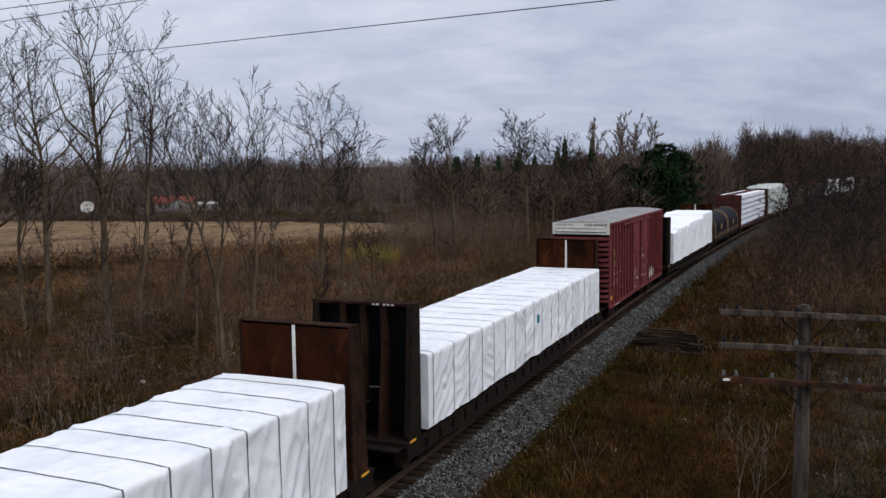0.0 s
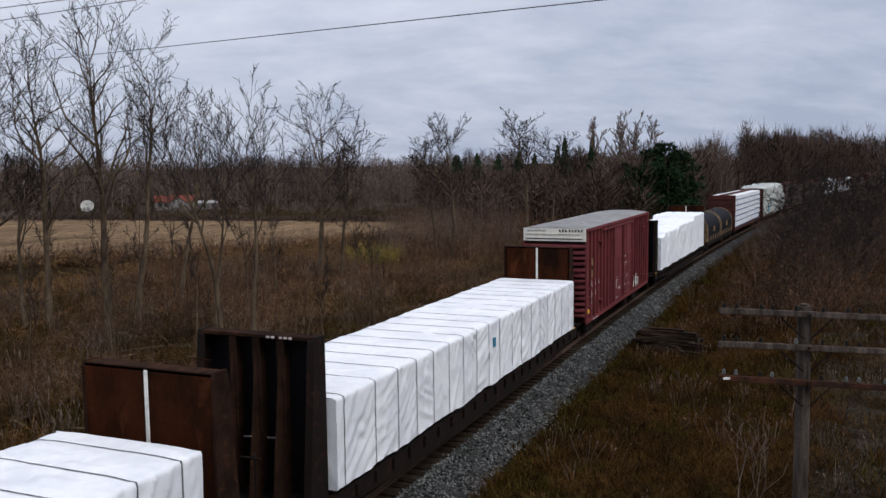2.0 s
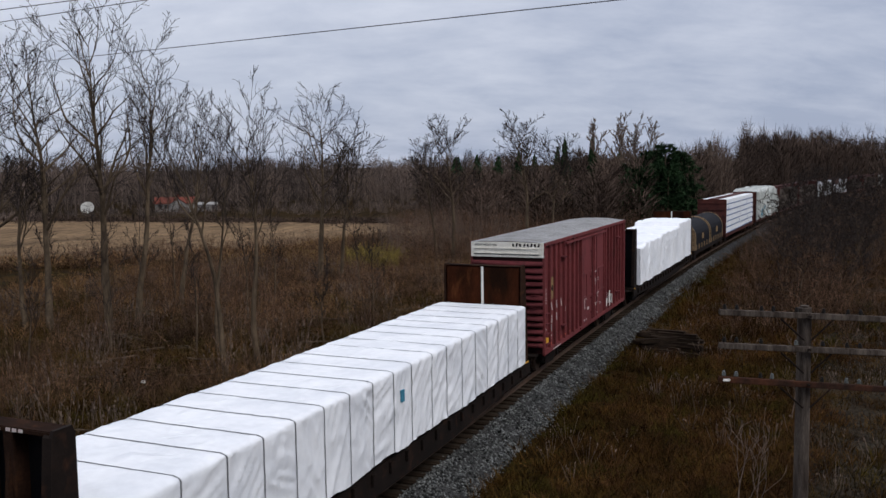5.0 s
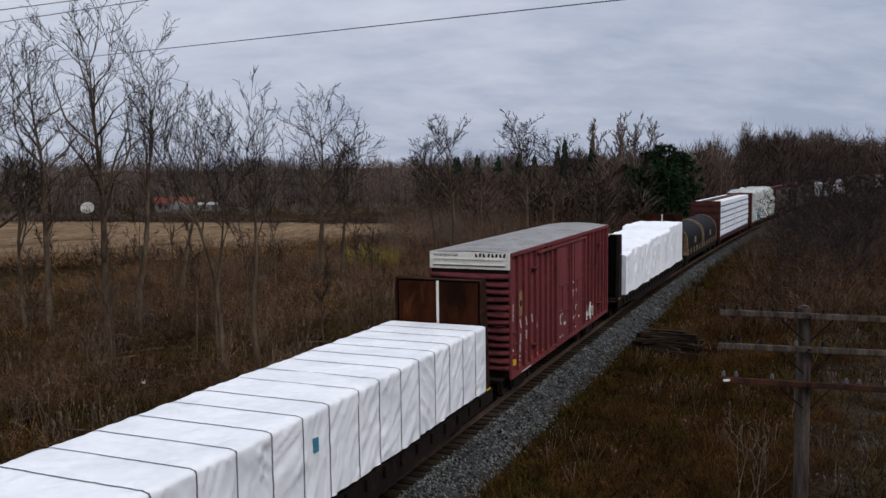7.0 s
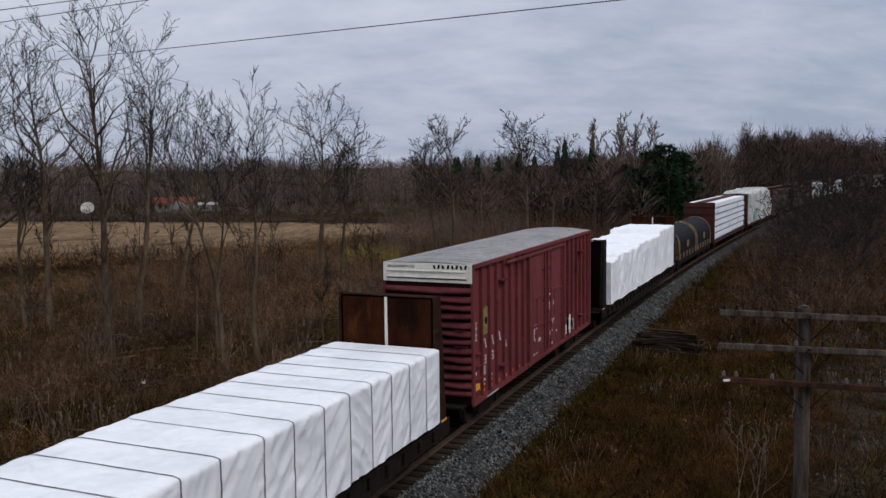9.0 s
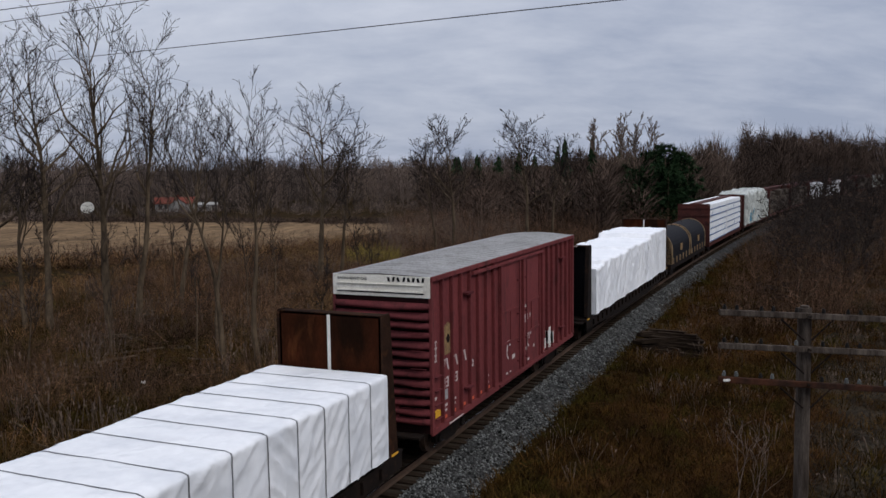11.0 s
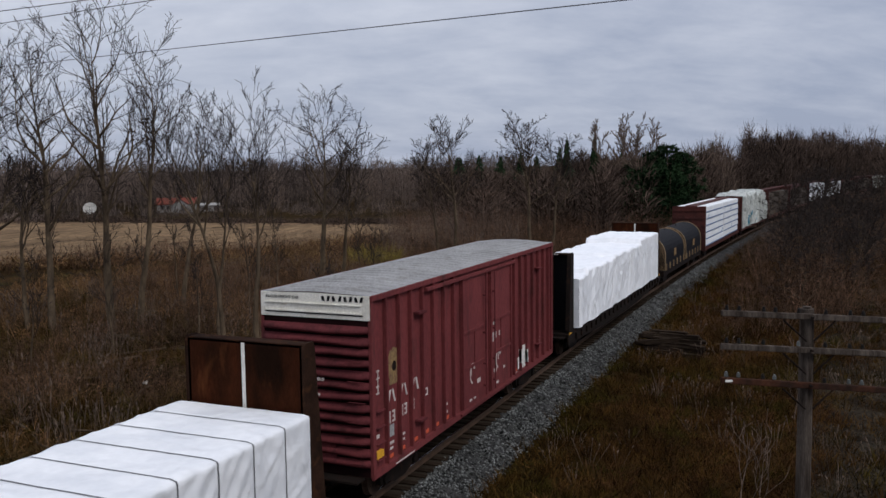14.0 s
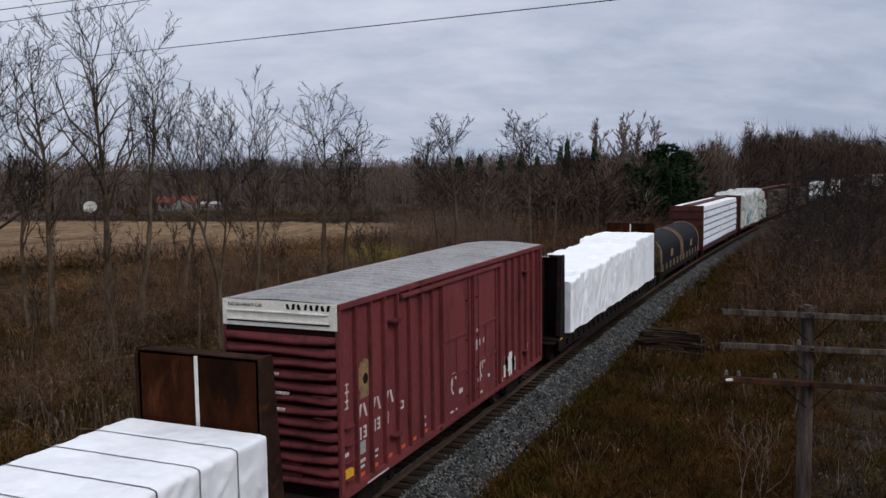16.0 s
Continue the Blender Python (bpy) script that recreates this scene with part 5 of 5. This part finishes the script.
for i, (x, y, h, w) in enumerate(((-9.6, 124.0, 11.6, 4.4), (-7.6, 123.0, 12.8, 4.0), (-11.8, 125.0, 10.4, 4.2), (-5.6, 124.5, 11.8, 3.8), (-8.6, 119.5, 9.6, 4.2), (-11.0, 120.5, 9.0, 4.0), (-6.6, 119.0, 9.4, 3.8), (-18.6, 126.6, 13.0, 1.7), (-22.5, 125.6, 12.8, 1.8), (-34.5, 165, 12.6, 2.2), (-44.0, 170, 11.6, 2.6), (-49, 172, 11.2, 2.8), (-40, 168, 11.0, 2.4), (-56, 178, 11.6, 2.8), (-62, 182, 11.2, 2.8), (-25.5, 180, 12.4, 2.4), (-66, 190, 11.4, 2.6), (-8.6, 190, 13.6, 2.2))):
    spruce(x, y, h, w, 200 + i)

# brush on the bank and weeds beside the line
r3 = np.random.default_rng(9)


def weed_proto(seed, n, height, spread, w):
    r = np.random.default_rng(seed)
    a = r.uniform(0, 6.28, n); R = r.uniform(0, spread * 0.4, n)
    P = np.stack([np.cos(a) * R, np.sin(a) * R, np.zeros(n)], 1)
    b = a + r.normal(0, 0.9, n)
    H = height * r.uniform(0.45, 1.0, n)
    M = P + np.stack([np.cos(b) * spread * 0.25, np.sin(b) * spread * 0.25, H * 0.6], 1)
    Q = M + np.stack([np.cos(b) * spread * r.uniform(0.1, 0.5, n), np.sin(b) * spread * r.uniform(0.1, 0.5, n), H * 0.4 * r.uniform(0.2, 1.0, n)], 1)
    # side twigs
    T = M + r.normal(0, 0.25 * height, (n, 3)) * [1, 1, 0.7]
    ww = np.full(n, w)
    v1, f1 = slip_mesh(P, M, ww, ww * 0.8, r)
    v2, f2 = spike_mesh(M, Q, ww, r)
    v3, f3 = spike_mesh(M, T, ww * 0.85, r)
    return np.concatenate([v1, v2, v3]), np.concatenate([in_triangles(f1), f2 + len(v1), f3 + len(v1) + len(v2)])


WEEDS = [weed_proto(300 + i, 15, 1.0, 1.0, 0.010) for i in range(8)]


def tuft_proto(seed, n, height, spread, w):
    r = np.random.default_rng(seed)
    a = r.uniform(0, 6.28, n)
    P = np.stack([np.cos(a), np.sin(a), np.zeros(n)], 1) * r.uniform(0, spread * 0.5, (n, 1))
    b = a + r.normal(0, 0.8, n)
    R = spread * r.uniform(0.1, 0.9, n)
    Q = P + np.stack([np.cos(b) * R, np.sin(b) * R, height * r.uniform(0.3, 1.0, n)], 1)
    return spike_mesh(P, Q, np.full(n, w * 1.3), r)


TUFTS = [tuft_proto(320 + i, 20, 0.55, 0.5, 0.010) for i in range(8)]


def plot(n, x0, x1, y0, y1, keep, r, w, h):
    x, y = r.uniform(x0, x1, n * 3), r.uniform(y0, y1, n * 3)
    u = x - track_x(y)
    ok = keep(x, y, u)
    x, y = x[ok][:n], y[ok][:n]
    z = ground_z(x, y) - 0.05
    return np.stack([x, y, z, r.uniform(0, 6.28, len(x)), r.uniform(*w, len(x)), r.uniform(*h, len(x)), r.integers(0, 8, len(x))], 1)


scatter("bank_brush", WEEDS, plot(3400, -44, -14, 14, 78, lambda x, y, u: (u < -14.5) & ~((u > -26) & (y < 40)) & (hashed(x, y, 0.5, 4.0) > -0.55) & ~((x < -33) & (y > 62)), r3, (0.7, 1.4), (0.5, 1.5)), M_BRUSH, "tangled brown brush on the bank", "brush", r3)
# the bank brush's weed shapes in a darker mix, ditch and near bank
scatter("ditch_weeds", WEEDS, plot(3800, -26, -4.5, 12, 76, lambda x, y, u: (u < -4.6) & ((u > -16) | (y < 40)) & (hashed(x, y, 0.5, 4.0) > -0.6), r3, (0.6, 1.2), (0.4, 1.1)), M_DARK_WEED, "dark olive and brown dead weeds in the ditch and near bank", "weeds", r3)
scatter("bank_shrubs", FINE_BUSHES, plot(1500, -46, -6.5, 16, 84, lambda x, y, u: (u < -9) & (hashed(x, y, 0.3, 11.0) > -0.35 + 0.6 * np.clip((u + 16) / 6, 0, 1)) & ~((x < -33) & (y > 60)) & (x > -0.62 * y - 4), r3, (0.5, 1.0), (0.4, 0.85)), M_TWIG, "tangled reddish-brown leafless shrubs on the bank", "brush", r3)
scatter("field_side_shrubs", FINE_BUSHES, plot(420, -58, -12, 52, 88, lambda x, y, u: (u < -13) & (np.abs(y - 88 - (x + 24) * 0.97) < 7), r3, (0.7, 1.1), (0.6, 1.05)), M_TWIG, "reddish-brown shrubs along the field's near side", "brush", r3)
scatter("bank_briars", FINE_BUSHES, plot(700, -40, -7, 14, 66, lambda x, y, u: (u < -8) & (hashed(x, y, 0.4, 13.0) > 0.0) & (x > -0.62 * y - 4), r3, (0.4, 0.8), (0.3, 0.6)), M_BRUSH, "dry brown briars on the bank", "brush", r3)
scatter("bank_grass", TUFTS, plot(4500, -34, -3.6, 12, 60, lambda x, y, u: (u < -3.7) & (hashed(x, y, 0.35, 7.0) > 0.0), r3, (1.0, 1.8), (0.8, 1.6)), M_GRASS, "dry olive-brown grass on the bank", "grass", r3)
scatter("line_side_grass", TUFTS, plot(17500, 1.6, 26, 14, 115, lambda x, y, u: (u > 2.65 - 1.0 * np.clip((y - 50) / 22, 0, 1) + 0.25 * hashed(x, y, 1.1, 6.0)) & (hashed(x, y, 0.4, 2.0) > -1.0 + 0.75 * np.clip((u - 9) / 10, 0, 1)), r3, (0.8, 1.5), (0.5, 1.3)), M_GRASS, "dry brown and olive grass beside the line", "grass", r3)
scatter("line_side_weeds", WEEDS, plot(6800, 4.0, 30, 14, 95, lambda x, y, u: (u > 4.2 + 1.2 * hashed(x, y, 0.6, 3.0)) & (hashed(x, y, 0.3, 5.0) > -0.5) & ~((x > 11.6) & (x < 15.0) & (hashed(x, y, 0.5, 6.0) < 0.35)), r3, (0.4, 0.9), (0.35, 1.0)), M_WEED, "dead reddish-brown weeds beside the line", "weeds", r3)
scatter("near_thicket", FINE_BUSHES, plot(620, 5.5, 30, 48, 90, lambda x, y, u: (u > 6.0 - 2.0 * np.clip((y - 55) / 15, 0, 1)) & (hashed(x, y, 0.25, 8.0) > -0.7), r3, (0.5, 0.95), (0.4, 0.9)), M_TWIG, "tangled bare brown thicket", "brush", r3)
scatter("yellow_shrub", WEEDS, plot(60, -24.6, -20.8, 63.0, 66.5, lambda x, y, u: u < 0, r3, (0.9, 1.4), (2.2, 3.4)), M_YGRASS, "yellow-leaved shrub in the brush", "shrub", r3)
scatter("edge_grass", WEEDS, plot(900, -40, -14, 62, 92, lambda x, y, u: (u < -14) & (hashed(x, y, 0.4, 1.0) > -0.3), r3, (0.9, 1.5), (0.9, 1.9)), M_STRAW, "tall straw-coloured grass at the field's edge", "grass", r3)


sticks = []
for i in range(130):
    x, y = r3.uniform(-34, -7), r3.uniform(18, 66)
    if x < -0.62 * y - 2:
        continue
    d = np.array([r3.normal(0, 1), r3.normal(0, 0.6), 0.0])
    d /= np.linalg.norm(d)
    p = np.array([x, y, float(ground_z(x, y)) + r3.uniform(0.3, 0.7)])
    for k in range(4):
        q = p + d * r3.uniform(0.4, 1.0) + r3.normal(0, 0.09, 3)
        rad = 0.045 - 0.009 * k
        sticks.append((p, q, rad, rad - 0.009))
        if r3.random() < 0.5:
            sticks.append((q, q + d * 0.5 + r3.normal(0, 0.35, 3), 0.016, 0.006))
        p = q
v, f = seg_mesh(sticks, 5)
tagged(raw("fallen_sticks", v, f, M_BARK), "grey fallen branches lying in the bank brush", "branches", kind="stuff")

HEADS = []
for i in range(6):
    rr = np.random.default_rng(400 + i)
    n = 7
    top = np.stack([rr.normal(0, 0.25, n), rr.normal(0, 0.25, n), rr.uniform(0.7, 1.1, n)], 1)
    root = top * [0.3, 0.3, 0.0]
    v1, f1 = slip_mesh(root, top, np.full(n, 0.006), np.full(n, 0.005), rr)
    v2, f2 = slip_mesh(top - [0, 0, 0.03], top + rr.normal(0, 0.03, (n, 3)) + [0, 0, 0.05], np.full(n, 0.022), np.full(n, 0.014), rr)
    HEADS.append((np.concatenate([v1, v2]), np.concatenate([f1, f2 + len(v1)])))
scatter("seed_heads", HEADS, plot(420, 3.2, 24, 14, 75, lambda x, y, u: (u > 3.4) & (hashed(x, y, 0.5, 9.0) > 0.05), r3, (0.7, 1.2), (0.5, 1.0)), M_PALE, "pale dry seed heads on dead stalks", "weeds", r3)
scatter("seed_heads", HEADS, plot(1100, -36, -5, 14, 65, lambda x, y, u: (u < -5) & (hashed(x, y, 0.5, 9.0) > 0.1), r3, (0.8, 1.4), (0.8, 1.7)), M_PALE, "pale dry stalks in the bank brush", "weeds", r3)


# ---- field, gravel, house, dish ----
def quad_sheet(name, corners, n, mat, lift):
    a, b, c, d = (np.array(p, float) for p in corners)
    v = []
    for i in range(n + 1):
        for j in range(n + 1):
            s, t = i / n, j / n
            p = a * (1 - s) * (1 - t) + b * s * (1 - t) + c * s * t + d * (1 - s) * t
            v.append((p[0], p[1], float(ground_z(p[0], p[1])) + lift))
    f = [(i * (n + 1) + j, (i + 1) * (n + 1) + j, (i + 1) * (n + 1) + j + 1, i * (n + 1) + j + 1) for i in range(n) for j in range(n)]
    return raw(name, v, f, mat, smooth=True)


tagged(quad_sheet("field", ((-95, 22), (-23, 90), (-24, 124), (-158, 118)), 60, M_FIELD, 0.16), "harvested tan stubble field", "field", kind="structure")
tagged(quad_sheet("gravel_track", ((10.6, 14), (15.0, 14), (19.5, 130), (14.5, 130)), 50, M_GRAVEL, 0.10), "weedy grey gravel track", "track", kind="structure")


def house(x, y, turn):
    ob = new("house")
    tagged(ob, "white farmhouse with a red roof beyond the field", "house")
    ob.matrix_basis = pose(x, y, float(ground_z(x, y)), 0, 0, turn) @ Matrix.Scale(0.84, 4)
    bm = B(); box(bm, -4.8, 4.8, -3, 3, 0, 2.4)
    wall = part("wall", bm, M_HOUSE, ob)
    bm = B(); prism(bm, [(-3.4, 2.3), (0, 3.9), (3.4, 2.3), (3.4, 2.15), (0, 3.75), (-3.4, 2.15)], "x", -5.2, 5.2)
    part("roof", bm, M_REDROOF, ob, "red roof")
    bm = B(); prism(bm, [(-0.6, 0), (-0.6, 2.3), (1.2, 3.5), (3.0, 2.3), (3.0, 0)], "y", -3.05, -4.2)
    part("porch_gable", bm, M_HOUSE, ob)
    bm = B(); prism(bm, [(-0.9, 2.15), (-0.9, 2.3), (1.2, 3.72), (3.3, 2.3), (3.3, 2.15), (1.2, 3.55)], "y", -2.0, -4.4)
    part("porch_roof", bm, M_REDROOF, ob)
    for a in (-4.0, -2.4):
        bm = B(); box(bm, a, a + 0.9, -3.06, -3.0, 0.9, 1.9)
        win = part("window", bm, M_PANE, ob)
    bm = B(); box(bm, 1.4, 2.2, -4.26, -4.2, 0.05, 2.0)
    part("door", bm, M_PANE, ob)
    bm = B(); box(bm, 0.5, 1.1, 0.2, 0.8, 3.4, 4.5)
    part("chimney", bm, M_REDROOF, ob)
    sh = new("shed")
    tagged(sh, "low white shed beside the farmhouse", "shed")
    sh.matrix_basis = pose(x, y, float(ground_z(x, y)), 0, 0, turn) @ Matrix.Translation((7.2, -1, 0)) @ Matrix.Scale(0.8, 4)
    bm = B(); box(bm, -2.6, 2.6, -1.6, 1.6, 0, 1.9)
    part("wall", bm, M_HOUSE, sh)
    bm = B(); prism(bm, [(-1.9, 1.85), (0, 2.5), (1.9, 1.85), (1.9, 1.75), (-1.9, 1.75)], "x", -2.8, 2.8)
    part("roof", bm, M_HOUSE, sh)
    bm = B(); box(bm, 1.2, 2.2, -1.65, -1.6, 0.05, 1.6)
    part("door", bm, M_PANE, sh)


house(-122.0, 158.5, 34)


def dish(x, y):
    ob = new("satellite_dish")
    tagged(ob, "large white satellite dish on a post by the field", "satellite dish")
    ob.location = (x, y, float(ground_z(x, y)))
    bm = B(); rod(bm, (0, 0, 0), (0, 0, 1.5), 0.09)
    part("post", bm, M_CAR_DARK, ob)
    bm = B()
    rows = []
    for i in range(7):
        r = 1.35 * i / 6 + 0.001
        rows.append([bm.verts.new((r * math.cos(a), r * math.sin(a), 0.28 * r * r)) for a in np.linspace(0, 2 * math.pi, 24, endpoint=False)])
    for i in range(6):
        for j in range(24):
            bm.faces.new((rows[i][j], rows[i][(j + 1) % 24], rows[i + 1][(j + 1) % 24], rows[i + 1][j]))
    bmesh.ops.solidify(bm, geom=bm.faces[:], thickness=0.05)
    bowl = part("bowl", bm, M_WHITE, ob, "", True)
    bowl.matrix_basis = Matrix.Translation((0, 0, 1.5)) @ Matrix.Rotation(radians(40), 4, "Z") @ Matrix.Rotation(radians(62), 4, "X")
    bm = B()
    for a in (0.5, 2.6, 4.7):
        rod(bm, (1.2 * math.cos(a), 1.2 * math.sin(a), 0.42), (0, 0, 1.2), 0.025, sides=5)
    rod(bm, (0, 0, 1.1), (0, 0, 1.35), 0.08)
    part("feed_arm", bm, M_CAR_DARK, bowl)


dish(-129.5, 140.0)


# ---- telegraph pole ----
def telegraph_pole(x, y, top):
    ob = new("telegraph_pole")
    tagged(ob, "weathered wooden telegraph pole with three crossarms of insulators", "utility pole")
    z0 = float(ground_z(x, y))
    ob.matrix_basis = pose(x, y, z0 - 0.1, 0, 0, 23.5)
    H = top - z0 + 0.1
    bm = B(); rod(bm, (0, 0, 0), (0.02, 0, H), 0.135, 0.115, 14)
    bmesh.ops.bevel(bm, geom=[e for e in bm.edges if all(v.co.z > H - 0.01 for v in e.verts)], offset=0.04, segments=2, affect="EDGES")
    part("post", bm, M_POLE, ob, smooth=False)
    for k, (dz, mat, tilt, glass) in enumerate(((-0.15, M_POLE, -0.062, 0), (-0.72, M_POLE, -0.065, 1), (-1.33, M_ARM_RUST, -0.083, 2))):
        bm = B()
        box(bm, -1.52, 1.52, -0.24, -0.135, H + dz - 0.048, H + dz + 0.048, 0.012)
        for v in bm.verts:
            v.co.z += v.co.x * tilt + 0.012 * math.sin(v.co.x * 2.2 + k)
        arm = part("crossarm", bm, mat, ob, "long rusty-brown crossarm" if k == 2 else "weathered grey crossarm")
        for i, px in enumerate((-1.43, -1.22, -0.8, -0.6, -0.2, 0.26, 0.68, 0.9, 1.36)):
            z = H + dz + 0.06 + px * tilt
            if (i * 7 + k * 3) % 5 == 4 and k:
                continue
            bm = B()
            rod(bm, (px, -0.19, z), (px, -0.19, z + 0.05), 0.014, sides=6)
            pin = part("pin", bm, M_CAR_DARK, arm)
            bm = B()
            rod(bm, (px, -0.19, z + 0.0), (px, -0.19, z + 0.05), 0.034, 0.03, 10)
            rod(bm, (px, -0.19, z + 0.05), (px, -0.19, z + 0.08), 0.026, 0.02, 10)
            ins = part("insulator", bm, M_GLASS_INS if (glass == 2 and i not in (2, 5)) or (glass == 1 and i == 4) else M_DARK_INS, arm)
        for sx in (-1, 1):
            bm = B()
            rod(bm, (sx * 0.06, -0.19, H + dz - 0.42), (sx * 0.46, -0.19, H + dz - 0.05), 0.016, sides=6)
            part("brace", bm, M_CAR_DARK, ob)
        bm = B(); rod(bm, (0, -0.3, H + dz), (0, 0.1, H + dz), 0.022, sides=6)
        part("bolt", bm, M_CAR_DARK, ob)
        if k == 2:
            bm = B(); box(bm, -1.46, -1.34, -0.262, -0.24, H + dz + 0.09, H + dz + 0.13, 0.004)
            part("tag", bm, M_WHITE, arm, "small white tag")
    return ob


telegraph_pole(11.03, 16.1, 5.86)


# ---- overhead wires ----
def wire(p, q, sag, r):
    c = bpy.data.curves.new("wire", "CURVE")
    c.dimensions, c.bevel_depth, c.bevel_resolution = "3D", r, 1
    s = c.splines.new("POLY")
    n = 40
    s.points.add(n)
    p, q = Vector(p), Vector(q)
    for i in range(n + 1):
        t = i / n
        v = p.lerp(q, t)
        s.points[i].co = (v.x, v.y, v.z - 4 * sag * t * (1 - t), 1)
    src = bpy.data.objects.new("wire", c)
    scene.collection.objects.link(src)
    bpy.context.view_layer.update()
    me = bpy.data.meshes.new_from_object(src.evaluated_get(bpy.context.evaluated_depsgraph_get()))
    bpy.data.objects.remove(src)
    me.materials.clear(); me.materials.append(M_WIRE)
    ob = new("overhead_wire", me)
    return tagged(ob, "thin dark overhead wire across the grey sky", "wire", "overhead wires", "structure")


def through_points(a, b, more):
    a, b = Vector(a), Vector(b)
    d = b - a
    return a - d * more, b + d * more


p, q = through_points((-25.34, 39.7, 15.3), (4.6, 30.54, 14.0), 0.6)
wire(p, q, 0.0, 0.022)
p, q = through_points((-23.36, 29.69, 15.4), (-13.63, 28.36, 15.31), 1.6)
wire(p, q, 0.0, 0.019)
p, q = through_points((-21.64, 28.25, 15.58), (-15.36, 26.52, 15.16), 2.2)
wire(p, q, 0.0, 0.019)


# ---- heap of old timbers ----
def timber_heap(x, y):
    r = random.Random(4)
    for i in range(34):
        L = r.uniform(1.6, 2.6)
        bm = B()
        box(bm, -L / 2, L / 2, -0.11, 0.11, -0.09, 0.09, 0.02)
        for v in bm.verts:
            v.co += Vector((r.uniform(-0.03, 0.03), r.uniform(-0.02, 0.02), r.uniform(-0.02, 0.02)))
        ob = finish("old_tie", bm, M_TIE)
        layer = i // 8
        tagged(ob, "rotten dark railway tie thrown on a heap", "timber", "heap of old ties")
        gx_, gy_ = x + r.uniform(-0.9, 0.9) * (1 - layer * 0.12), y + r.uniform(-1.0, 1.0) * (1 - layer * 0.15)
        ob.matrix_basis = pose(gx_, gy_, float(ground_z(gx_, gy_)) + 0.2 + layer * 0.2, r.uniform(-6, 6), r.uniform(-7, 7), r.uniform(-25, 25))


timber_heap(4.75, 43.4)


def litter(x, y):
    bm = B()
    bmesh.ops.create_icosphere(bm, subdivisions=2, radius=0.12)
    r = random.Random(2)
    for v in bm.verts:
        v.co = v.co * r.uniform(0.6, 1.1)
        v.co.z *= 0.6
    ob = finish("plastic_bag", bm, M_WHITE)
    ob.location = (x, y, float(ground_z(x, y)) + 0.5)
    tagged(ob, "crumpled white plastic bag caught in the brush", "litter")


litter(-13.2, 26.6)

# ---- loose stones of the shoulder ----
r5 = np.random.default_rng(17)
nst = 26000
s = 14 + (r5.random(nst) ** 1.6) * 70
side = r5.uniform(1.3, 2.75, nst)
zz = np.interp(side, [1.2, 1.5, 1.9, 2.3, 2.75, 3.0], [-0.225, -0.24, -0.42, -0.62, -0.85, -1.05]) + r5.uniform(-0.01, 0.03, nst)
side = side + r5.normal(0, 0.07, nst)
e = np.maximum(0, s - BEND); th = K * e
cx, cy = (1 - np.cos(th)) / K + side * np.cos(th), np.minimum(s, BEND) + np.sin(th) / K - side * np.sin(th)
octa = np.array([(1, 0, 0), (-1, 0, 0), (0, 1, 0), (0, -1, 0), (0, 0, 1), (0, 0, -1)], float)
of = np.array([(0, 2, 4), (2, 1, 4), (1, 3, 4), (3, 0, 4), (2, 0, 5), (1, 2, 5), (3, 1, 5), (0, 3, 5)])
sz = r5.uniform(0.022, 0.055, nst)
turn = r5.uniform(0, 6.28, nst)
loc = octa[None] * (sz[:, None, None] * r5.uniform(0.6, 1.3, (nst, 6, 1)))
rx = loc[..., 0] * np.cos(turn)[:, None] - loc[..., 1] * np.sin(turn)[:, None]
ry = loc[..., 0] * np.sin(turn)[:, None] + loc[..., 1] * np.cos(turn)[:, None]
vv = np.stack([rx + cx[:, None], ry + cy[:, None], loc[..., 2] * 0.8 + zz[:, None]], -1).reshape(-1, 3)
ff = (np.arange(nst)[:, None, None] * 6 + of[None]).reshape(-1, 3)
tagged(raw("ballast_stones", vv, ff, M_STONE), "loose grey crushed stones on the shoulder", "stones", kind="stuff")


# ---- ties ----
TIE = tie_mesh()
for i in range(230):
    s = 4 + i * 0.53
    t = new("tie", TIE)
    t.parent = ballast
    t.matrix_basis = track_pose(s) @ pose(0.02 * math.sin(i * 7.1), 0.02 * math.sin(i * 3.3), 0.008 * math.sin(i * 5.7), 0, 0, 0.8 * math.sin(i * 2.9))


# ---- movement ----
def gone(t):
    """Metres still to run at t seconds: the train slows steadily."""
    return RUN_A * (CLIP - t) + RUN_B * (CLIP - t) ** 2 + RUN_C * (CLIP - t) ** 3


CANT = 0.3     # degrees by which the cars lean into the curve
RUN_A, RUN_B, RUN_C = (0.57933, 0.100067, -0.0016579)


def motions():
    for ob, s in TRAIN:
        walk(ob, [(t / 2, track_pose(s + gone(t / 2)) @ pose(0, 0, 0, 0, CANT, 0)) for t in range(0, 33)])
    for w, y in WHEELS:
        rows = []
        for i in range(0, 81):
            t = i * 0.2
            rows.append((t, Matrix.Translation((0, y, WHEEL_R)) @ Matrix.Rotation(gone(t) / WHEEL_R, 4, "X") @ Matrix.Identity(4)))
        walk(w, rows)


motions()
